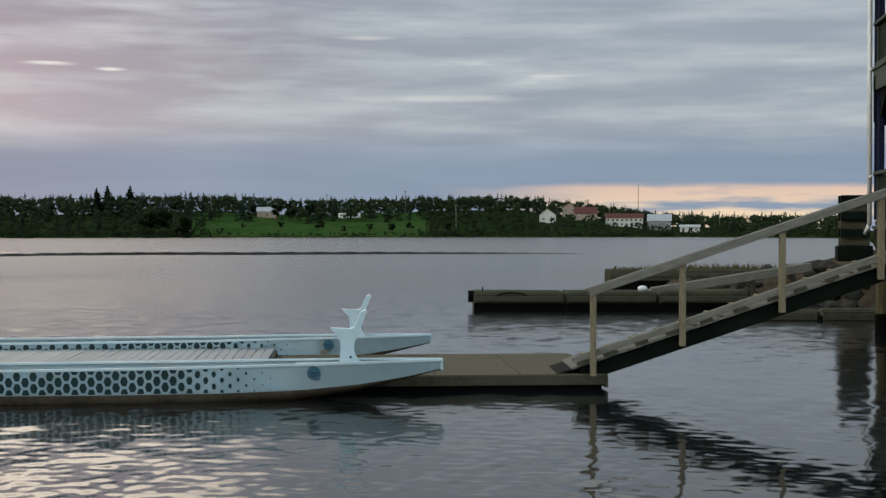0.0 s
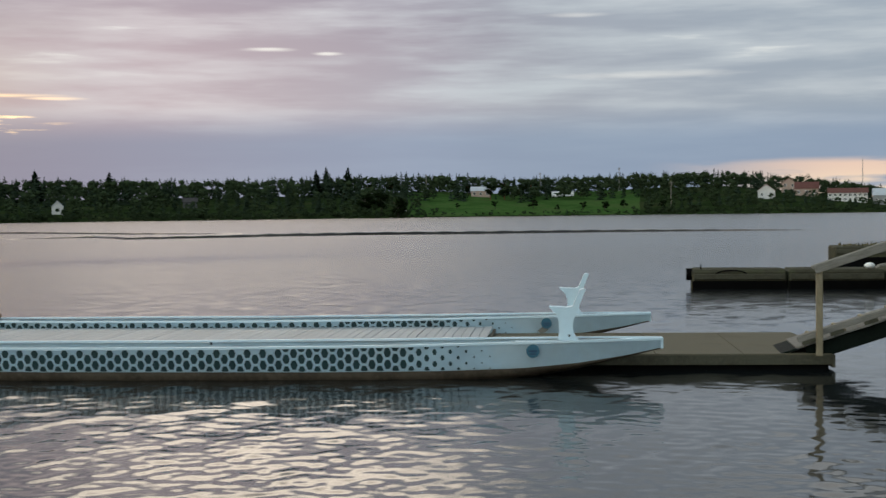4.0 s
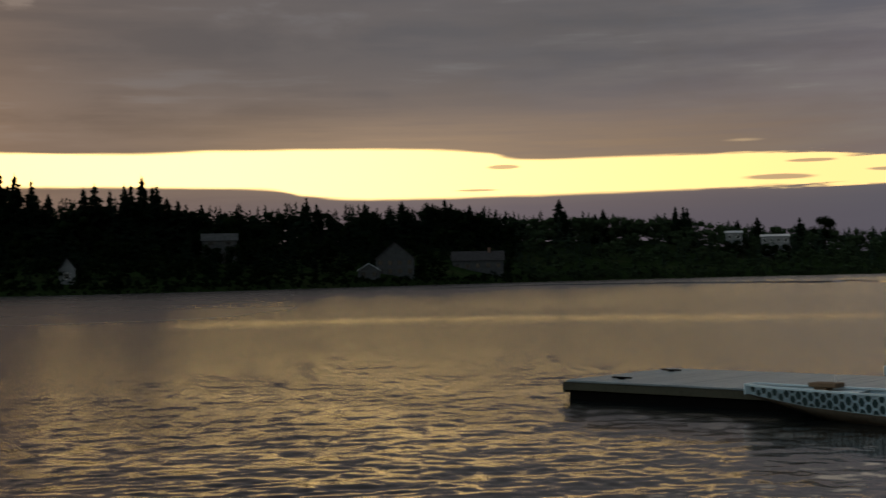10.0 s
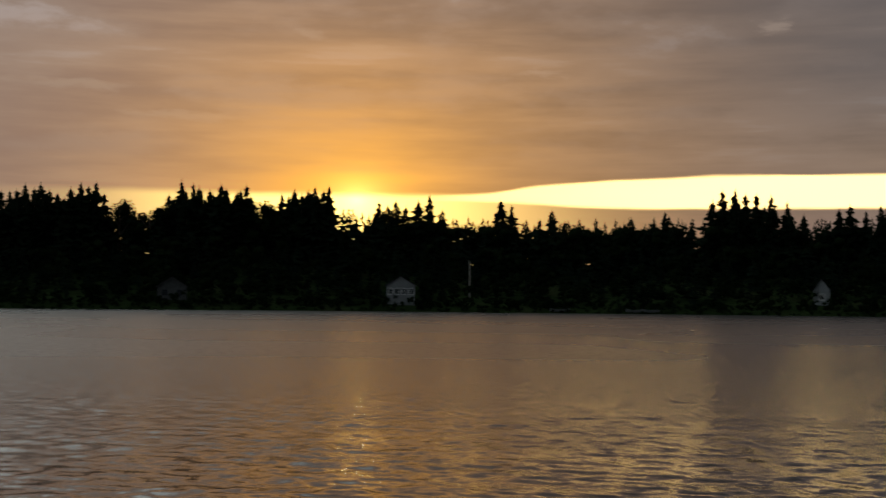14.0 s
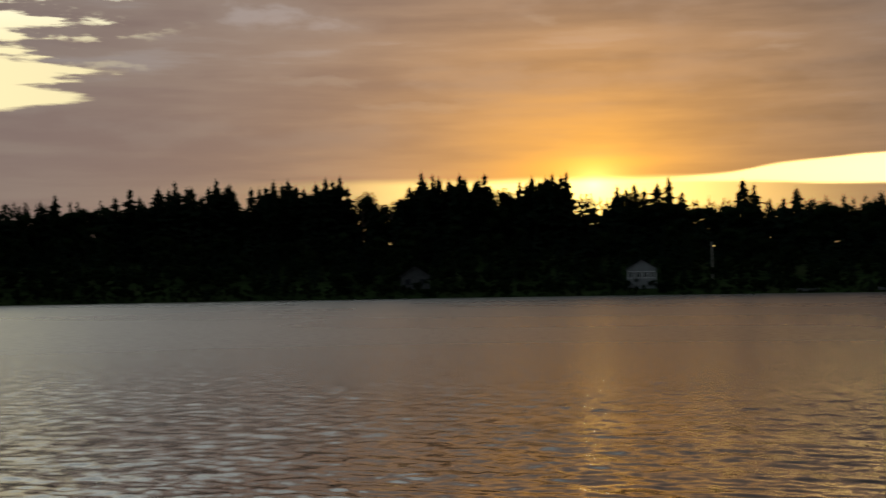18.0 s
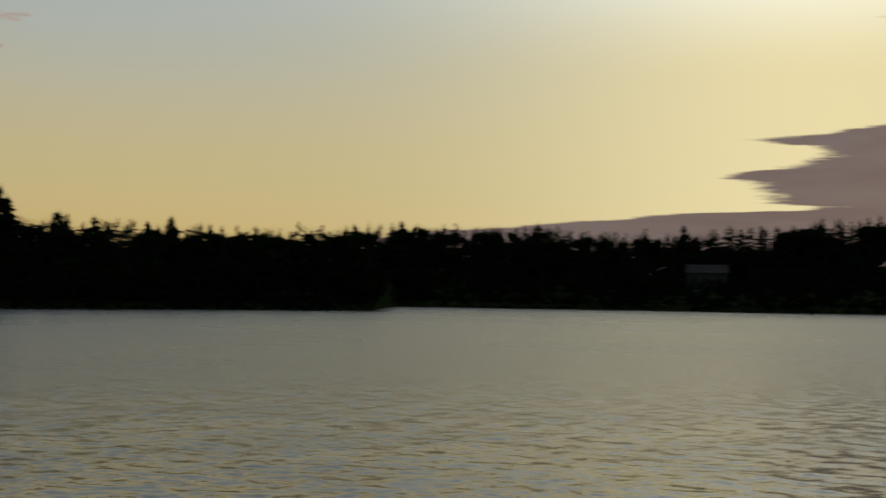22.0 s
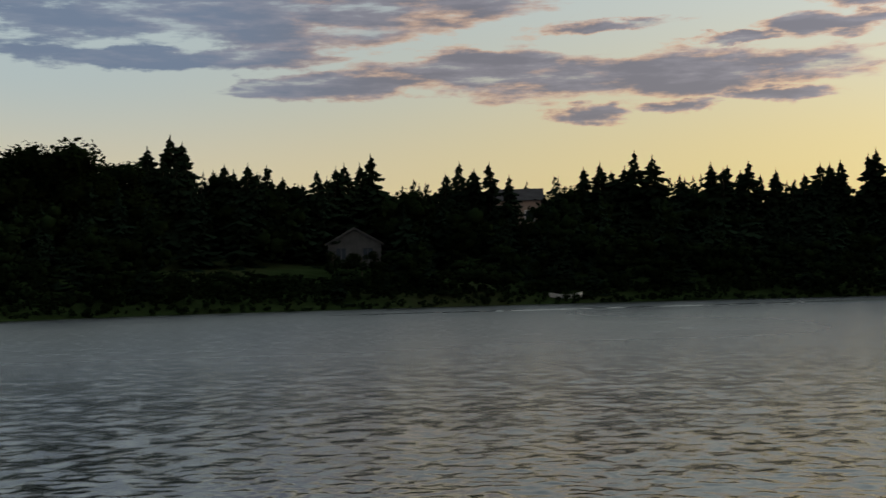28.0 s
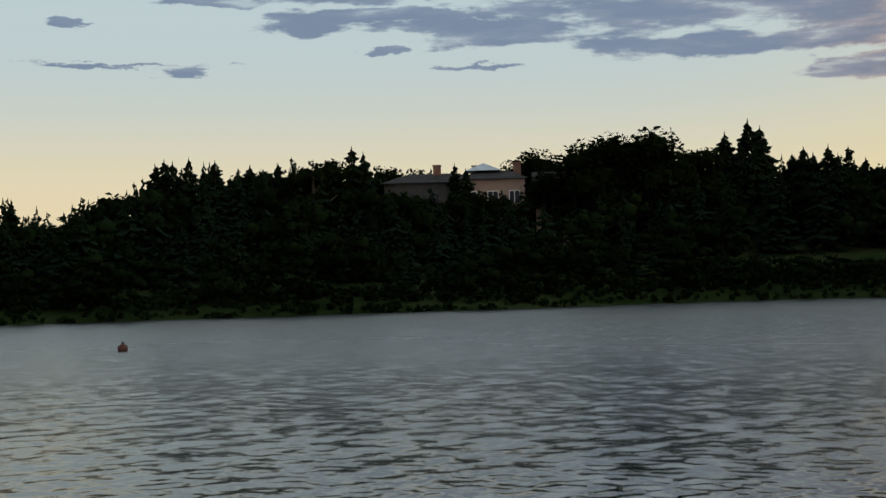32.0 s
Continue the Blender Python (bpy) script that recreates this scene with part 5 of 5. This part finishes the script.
# ---- houses along the shore: turn, distance, width, depth, wall height, roof height ----
def house(a, r, wide, deep, wall_h, roof_h, wall_mat, roof_mat, label, gable=True, windows=3, storeys=1, chimney=False, z=None, turn=0.0, clear=12.0, hidden=0.35, hip=0.0):
    p = spot(a, r)
    if z is not None:
        p.z = z
    hs = thing("house", Matrix.Translation(p) @ pose(0, 0, 0, 0, 0, a + turn), label, "house", "houses on the shore")
    HOUSE_SPOTS.append((a, math.degrees(wide * 0.55 / r), r, clear, deep, (p.z + (wall_h + roof_h) * hidden - EYE) / r))
    foot = -5.0
    boxpart("wall", (-wide / 2, wide / 2, 0, deep, foot, wall_h), wall_mat, hs)
    bm = bmesh.new()
    if gable:
        slab(bm, [(-wide / 2 - 0.35, wall_h - 0.2), (0, wall_h + roof_h), (wide / 2 + 0.35, wall_h - 0.2), (wide / 2 + 0.35, wall_h), (0, wall_h + roof_h + 0.25), (-wide / 2 - 0.35, wall_h)], -0.4, deep + 0.4)
        bmesh.ops.transform(bm, matrix=Matrix(((0, 1, 0, 0), (1, 0, 0, 0), (0, 0, 1, 0), (0, 0, 0, 1))), verts=bm.verts)
        bmesh.ops.recalc_face_normals(bm, faces=bm.faces)
        part("roof", bm, roof_mat, hs)
        bm = bmesh.new()
        slab(bm, [(-wide / 2, wall_h), (wide / 2, wall_h), (0, wall_h + roof_h)], 0.0, deep)
        bmesh.ops.transform(bm, matrix=Matrix(((0, 1, 0, 0), (1, 0, 0, 0), (0, 0, 1, 0), (0, 0, 0, 1))), verts=bm.verts)
        bmesh.ops.recalc_face_normals(bm, faces=bm.faces)
        part("gable_wall", bm, wall_mat, hs)
    else:
        slab(bm, [(-0.4, wall_h), (deep / 2, wall_h + roof_h), (deep + 0.4, wall_h)], -wide / 2 - 0.4, wide / 2 + 0.4)
        for v in bm.verts:
            if v.co.z > wall_h + 0.01:
                v.co.x -= math.copysign(hip, v.co.x)
        part("roof", bm, roof_mat, hs)
    for s in range(storeys):
        zc = wall_h * (s + 0.55) / storeys
        for i in range(windows):
            x = -wide / 2 + wide * (i + 0.5) / windows
            ww, wh = min(0.65, wide / windows * 0.36), min(0.75, wall_h / storeys * 0.3)
            w = boxpart("window", (x - ww, x + ww, -0.05, 0.0, zc - wh, zc + wh), wall_mat if wall_mat is DARK_WALL else WHITE_PAINT, hs)
            boxpart("pane", (x - ww + 0.1, x - 0.04, -0.07, -0.052, zc - wh + 0.1, zc + wh - 0.1), PANE, w)
            boxpart("pane", (x + 0.04, x + ww - 0.1, -0.07, -0.052, zc - wh + 0.1, zc + wh - 0.1), PANE, w)
    if chimney:
        boxpart("chimney", (wide * 0.2, wide * 0.2 + 0.8, deep * 0.4, deep * 0.4 + 0.8, wall_h, wall_h + roof_h + 1.0), BRICK, hs, "brick chimney")
    return hs


house(-7.6, 668, 18, 9, 4.2, 2.4, WHITE_WALL, RED_ROOF, "long white two-storey house with a red roof", False, 8, 2, clear=12, hidden=0.42)
house(-6.0, 684, 11, 9, 3.6, 3.4, PINK_LIT_CREAM, RED_ROOF, "cream house with a steep red roof", False, 3, 1, clear=14, hidden=0.55)
house(-5.3, 694, 7, 8, 5.0, 2.6, PINK_LIT_CREAM, RED_ROOF, "tall pale house with the evening light in its wall colour", True, 2, 2, clear=12, hidden=0.6)
house(-9.05, 662, 11, 9, 4.4, 3.4, GREY_WALL, PALE_ROOF, "pale grey house with a metal roof", False, 3, 1, clear=14, hidden=0.35)
house(-10.3, 640, 9, 6, 2.4, 1.2, WHITE_WALL, PALE_ROOF, "small low white house by the shore", False, 3, 1, clear=14, hidden=0.3)
house(-4.4, 660, 8, 8, 4.0, 3.0, WHITE_WALL, RED_ROOF, "small white house with a red roof", True, 2, 1, clear=14, hidden=0.5)
house(7.4, 668, 9.5, 7, 3.0, 2.2, PINK_LIT_CREAM, PALE_ROOF, "low cream house on the green field", False, 3, 1, clear=60)
house(10.8, 577, 5.0, 3, 1.5, 0.6, GREY_WALL, PALE_ROOF, "small pale boat shed at the water's edge", False, 1, 1, clear=14)
house(35.75, 562, 6.5, 6, 3.4, 1.0, GREY_WALL, PALE_ROOF, "white house among the trees", False, 2, 1, clear=4, hidden=0.7, z=ground(35.75, 562) + 5.5)
house(34.1, 562, 11, 7, 3.4, 1.0, GREY_WALL, PALE_ROOF, "wide white house among the trees", False, 4, 1, clear=4, hidden=0.7, z=ground(34.1, 562) + 5.5)
house(24.85, 570, 4.6, 5, 3.2, 2.2, WHITE_WALL, PALE_ROOF, "small white gabled cottage on the slope", True, 1, 1, clear=30)
house(19.55, 606, 6, 6, 2.6, 2.0, DARK_WALL, DARK_ROOF, "dark grey house almost hidden among trees", False, 2, 1, clear=5, hidden=0.8)
house(49.9, shore(49.9) + 14, 11, 9, 4.8, 4.6, DARK_WALL, DARK_ROOF, "large grey gabled lake house with tall windows", True, 4, 2, clear=16)
house(51.0, shore(51) + 9, 6, 5, 2.4, 1.8, DARK_WALL, PALE_ROOF, "low grey wing of a lake house", True, 2, 1, clear=12)
house(46.4, shore(46.4) + 18, 16, 8, 3.6, 3.0, DARK_WALL, DARK_ROOF, "long grey lake house with a dark roof", False, 5, 1, chimney=True, clear=20)
# Pale roof and white cottages coloured in darker greys to hold the dusk dimness.
house(57.2, 362, 9, 6, 1.6, 2.0, DARK_WALL, DARK_WALL, "shed with a pale metal roof above the trees", False, 2, 1, clear=16, z=11.4, hidden=0.55)
house(80.7, 306, 6.4, 6, 3.0, 1.9, GREY_WALL, DARK_ROOF, "white gabled cottage with a row of windows", True, 4, 1, clear=8, z=2.9)
house(63.35, 318, 3.6, 5, 3.4, 2.4, GREY_WALL, DARK_ROOF, "narrow white gabled cottage", True, 1, 1, clear=16)
house(90.2, 308, 6.5, 6, 3.0, 2.0, DARK_WALL, DARK_ROOF, "grey cottage with a terrace at the water", True, 2, 1, clear=8)
house(115.9, 314, 9, 7, 4.2, 2.0, DARK_WALL, DARK_ROOF, "grey house half hidden in the woods", False, 3, 1, clear=10, hidden=0.5)
house(174.4, 172, 5.6, 7, 4.4, 1.7, PINK_LIT_CREAM, DARK_ROOF, "house with a dark roof showing above the trees", False, 2, 1, clear=2, hidden=0.72, z=ground(174.4, 172) + 2.4)
house(181.35, 158, 6.2, 6, 2.6, 1.7, DARK_WALL, DARK_WALL, "small grey cottage on the meadow", True, 2, 1, clear=18)
house(202.0, 158, 11.5, 8, 4.5, 1.35, DARK_WALL, DARK_ROOF, "long grey house wing with a dark hipped roof, on the hill", False, 5, 1, z=9.3, clear=6, hidden=0.72, hip=3.2)
villa = house(199.5, 157, 7.4, 9, 4.7, 1.3, PINK_LIT_CREAM, DARK_ROOF, "cream house block with a dark hipped roof, on the hill", False, 3, 1, z=9.3, clear=6, hidden=0.62, hip=2.2)
bm = bmesh.new()
bmesh.ops.create_cone(bm, cap_ends=True, segments=4, radius1=3.0, radius2=0.15, depth=1.0, matrix=Matrix.Translation((-1.1, 5.0, 6.45)) @ pose(0, 0, 0, 0, 0, 45))
part("cupola", bm, PALE_ROOF, villa, "pale hipped skylight on the roof")
for x, y, top in ((-6.6, 4.0, 6.7), (-2.0, 6.0, 6.7), (2.9, 3.6, 6.8)):
    stack = boxpart("chimney", (x - 0.45, x + 0.45, y, y + 0.8, 4.6, top), BRICK, villa, "brick chimney", bevel=0.03)
    boxpart("chimney_cap", (x - 0.52, x + 0.52, y - 0.07, y + 0.87, top, top + 0.12), BRICK, stack)
house(196.8, 156, 5.0, 6, 4.6, 1.6, PINK_LIT_CREAM, DARK_ROOF, "cream house between trees on the hill", False, 2, 1, clear=6, z=8.6, hidden=0.5)


def screen(a, r, top, spread):
    """A clump of leafy trees that hides the lower part of a house."""
    for k in range(4):
        q = r - 9 - 2 * (k % 2)
        tree("broadleaf", a + spread * (k - 1.5) / 1.5, math.degrees(math.atan2(top - 0.5 * (k % 3) - EYE, q)), q, 1.1)


screen(57.2, 362, 12.6, 0.65)
screen(34.1, 562, ground(34.1, 562) + 7.0, 0.55)
screen(35.75, 562, ground(35.75, 562) + 7.2, 0.35)
screen(201.6, 158, 12.9, 1.9)
screen(203.0, 158, 12.7, 0.7)
screen(199.0, 160, 12.4, 0.5)
screen(174.4, 172, ground(174.4, 172) + 5.2, 0.9)
screen(181.35, 158, ground(181.35, 158) + 2.1, 0.9)


def camper(a, r, long):
    v = thing("camper_van", Matrix.Translation(spot(a, r)) @ pose(0, 0, 0, 0, 0, a + 4), "white camper van parked on the green field", "camper van", "campers on the field")
    boxpart("body", (-long / 2, long / 2, 0, 2.2, 0.45, 3.0), WHITE_PAINT, v, bevel=0.2)
    boxpart("window", (-long * 0.3, long * 0.3, -0.03, 0.0, 1.7, 2.3), PANE, v)
    for x in (-long * 0.32, long * 0.32):
        bm = bmesh.new()
        rod(bm, (x, -0.05, 0.42), (x, 0.22, 0.42), 0.42, seg=14)
        part("wheel", bm, BLACK, v)


camper(4.23, 672, 4.4)
camper(3.75, 674, 6.2)
for a, r, h in ((-0.54, 622, 12), (4.9, 690, 11), (1.6, 700, 12), (9.7, 660, 11), (-11.5, 640, 10), (77.8, 316, 9)):
    pole = thing("utility_pole", Matrix.Translation(spot(a, r)), "tall grey wooden utility pole", "pole", "utility poles")
    bm = bmesh.new()
    rod(bm, (0, 0, -0.5), (0, 0, h), 0.22, 0.15, 8)
    part("shaft", bm, GREY_WOOD, pole)
    boxpart("cross_arm", (-0.9, 0.9, -0.08, 0.08, h - 0.8, h - 0.6), GREY_WOOD, pole)
mast = thing("radio_mast", Matrix.Translation(spot(-8.18, 930)), "thin distant radio mast", "mast")
bm = bmesh.new()
rod(bm, (0, 0, -1), (0, 0, 27), 0.28, 0.16, 6)
part("shaft", bm, GREY_WALL, mast)
for i in range(6):
    boxpart("stay_ring", (-0.5, 0.5, -0.06, 0.06, 4 * i + 3, 4 * i + 3.2), GREY_WALL, mast)

woods("far", -17.0, 45, 4.0, 10, ("distant dark spruce woods beyond the lake", "distant leafy woods beyond the lake"), 0.55, (LIT_NEEDLES, LIT_LEAVES), 110, 0.040)
woods("west", 45, 129.4, 2.9, 11, ("dark spruce woods under the sunset", "leafy trees and bushes along the western shore"), 0.30, (SHADED_NEEDLES, SHADED_LEAVES), 160, 0.040)
woods("near", 129.8, 223, 2.0, 10, ("dark spruce woods on the nearer shore", "leafy trees and bushes on the nearer shore"), 0.30, (SHADED_NEEDLES, SHADED_LEAVES), 240, 0.038)


def shrubs(a0, a1, gap, low, high, mat=SHADED_LEAVES):
    """Bushes and reeds crowding the water's edge."""
    rnd = random.Random(int(a0) + 91)
    shapes = [leafy_shape(120 + i, 60, 0.09, 0.5, 0.0, 4) for i in range(4)]
    vs, ts, n, a = [], [], 0, a0
    while a < a1:
        for k in range(8 if 178 < a < 191 else 3):
            aa = a + rnd.uniform(-0.4, 0.4) * math.degrees(gap / shore(a))
            r = shore(aa) - 0.2 + k * 2.0 + rnd.random() * 1.2
            h = rnd.uniform(low, high) * (0.8 + 0.25 * min(k, 2)) * (0.75 if 179 < aa < 191 else 1.0)
            v, t = shapes[rnd.randrange(4)]
            p, turn = spot(aa, r), rnd.random() * 6.283
            ca, sn, w = math.cos(turn), math.sin(turn), h * rnd.uniform(1.0, 1.7)
            vv = np.empty_like(v)
            vv[:, 0], vv[:, 1] = p.x + (v[:, 0] * ca - v[:, 1] * sn) * w, p.y + (v[:, 0] * sn + v[:, 1] * ca) * w
            vv[:, 2] = p.z - 0.3 * h + v[:, 2] * h * 1.2
            vs.append(vv)
            ts.append(t + n)
            n += len(v)
        a += math.degrees(gap / shore(a))
    tagged(new("shore_bushes", raw_mesh("shore_bushes", np.concatenate(vs), np.concatenate(ts), mat)), "low dark bushes crowding the water's edge", "bushes", kind="stuff")


shrubs(-16.5, 0.4, 3.2, 1.6, 4.2, LIT_LEAVES)
shrubs(0.4, 9.8, 4.2, 0.8, 2.2, LIT_LEAVES)
shrubs(9.8, 44, 3.0, 1.8, 4.6, LIT_LEAVES)
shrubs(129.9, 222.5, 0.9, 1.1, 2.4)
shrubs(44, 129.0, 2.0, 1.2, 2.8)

# rusty-leaved trees by the field
for i, a in enumerate((13.2, 12.1, 11.2, 7.9, 7.0, 6.4, 5.7, 5.3)):
    t = tree("broadleaf", a, 1.15 + 0.1 * (i % 3), 655 + 6 * (i % 4), 1.2)
    tagged(t, "rust-coloured broadleaf tree beside the field")
    crown = t.children[1]
    me = crown.data.copy()
    me.materials[0] = RUST_LEAVES
    crown.data = me
for i, (a, h, r) in enumerate(((10.9, 10, 570), (11.6, 11, 572), (12.3, 10, 574), (5.2, 5, 615), (3.1, 4.5, 608), (2.2, 5.0, 606), (6.8, 4.2, 612), (1.4, 4.4, 622), (-0.2, 5, 612), (8.4, 3.2, 606), (4.2, 3.4, 604))):
    p = spot(a, r)
    tree("broadleaf", a, math.degrees(math.atan2(p.z + h - EYE, r)), r, 1.25)


# ---- small things on the water ----
def wake(points, high, wide):
    """A long low wave running out over the lake."""
    bm = bmesh.new()
    rows = []
    turns = np.linspace(points[0][0], points[-1][0], 160)
    for i, a in enumerate(turns):
        r = float(np.interp(a, [p[0] for p in points], [p[1] for p in points])) + 0.5 * math.sin(a * 0.6)
        k = high * math.sin(math.pi * (i + 0.5) / 160) ** 0.4 * (0.92 + 0.08 * math.sin(a * 5.1))
        rows.append([spot(a, r + wide * o, k * math.cos(math.pi * o / 2) ** 2 - 0.012) for o in (-1, -0.66, -0.33, 0, 0.33, 0.66, 1)])
    strip_mesh(bm, rows)
    bm.normal_update()
    for f in bm.faces:
        if f.normal.z < 0:
            f.normal_flip()
    tagged(new("wake_wave", mesh_of("wake_wave", bm, WATER, True)), "long low wake wave running across the lake", "wave", kind="structure")


wake([(-6.1, 148), (-0.4, 147), (9.1, 144), (9.6, 145), (16.4, 144), (17.0, 142), (22.1, 138), (23.5, 152), (26.8, 149)], 0.34, 0.5)
wake([(17.4, 165), (22.1, 174), (25.9, 198), (29.4, 216), (31.3, 258), (32.0, 235), (37.6, 272), (43.9, 289), (50.7, 247)], 0.30, 0.5)
wake([(158, 128), (170, 112), (183, 104)], 0.07, 0.6)
def buoy(p, r, mat, label):
    b = thing("mooring_buoy", Matrix.Translation(p), label, "buoy", "buoys")
    bm = bmesh.new()
    bmesh.ops.create_uvsphere(bm, u_segments=16, v_segments=10, radius=r, matrix=Matrix.Translation((0, 0, r * 0.45)))
    part("ball", bm, mat, b, "", True)
    bm = bmesh.new()
    rod(bm, (0, 0, r * 1.35), (0, 0, r * 1.75), r * 0.22)
    part("top_ring", bm, BLACK, b)


buoy((30.8, -44.1, 0), 0.20, ORANGE_BUOY, "faded red round mooring buoy on the water")


def rowing_boat(a, r, long, mat, label):
    b = thing("small_boat", Matrix.Translation(spot(a, r, 0.35)) @ pose(0, 0, 0, 0, 0, a + 12), label, "boat", "boats on the shore")
    bm = bmesh.new()
    rows = []
    for i in range(9):
        f = i / 8
        h = 0.62 * math.sin(math.pi * min(1, 0.12 + f * 0.95)) ** 0.6
        x = (f - 0.5) * long
        lift = 0.25 * (2 * f - 1) ** 2
        rows.append([(x, -h, 0.55 + lift), (x, -h * 0.7, 0.1 + lift * 0.4), (x, 0, lift * 0.4), (x, h * 0.7, 0.1 + lift * 0.4), (x, h, 0.55 + lift)])
    strip_mesh(bm, rows)
    bmesh.ops.solidify(bm, geom=bm.faces[:], thickness=0.03)
    bmesh.ops.recalc_face_normals(bm, faces=bm.faces)
    part("hull", bm, mat, b)
    boxpart("thwart", (-0.15, 0.15, -0.5, 0.5, 0.42, 0.46), GREY_WOOD, b)


rowing_boat(172.5, 137.5, 3.4, WHITE_PAINT, "small white boat drawn up on the shore")
rowing_boat(74.0, 304, 4.6, GREY_WALL, "pale boat drawn up on the shore")
rowing_boat(70.9, 304.5, 3.8, GREY_WALL, "grey boat drawn up on the shore")
rowing_boat(70.2, 304.5, 3.8, GREY_WALL, "grey boat drawn up on the shore")
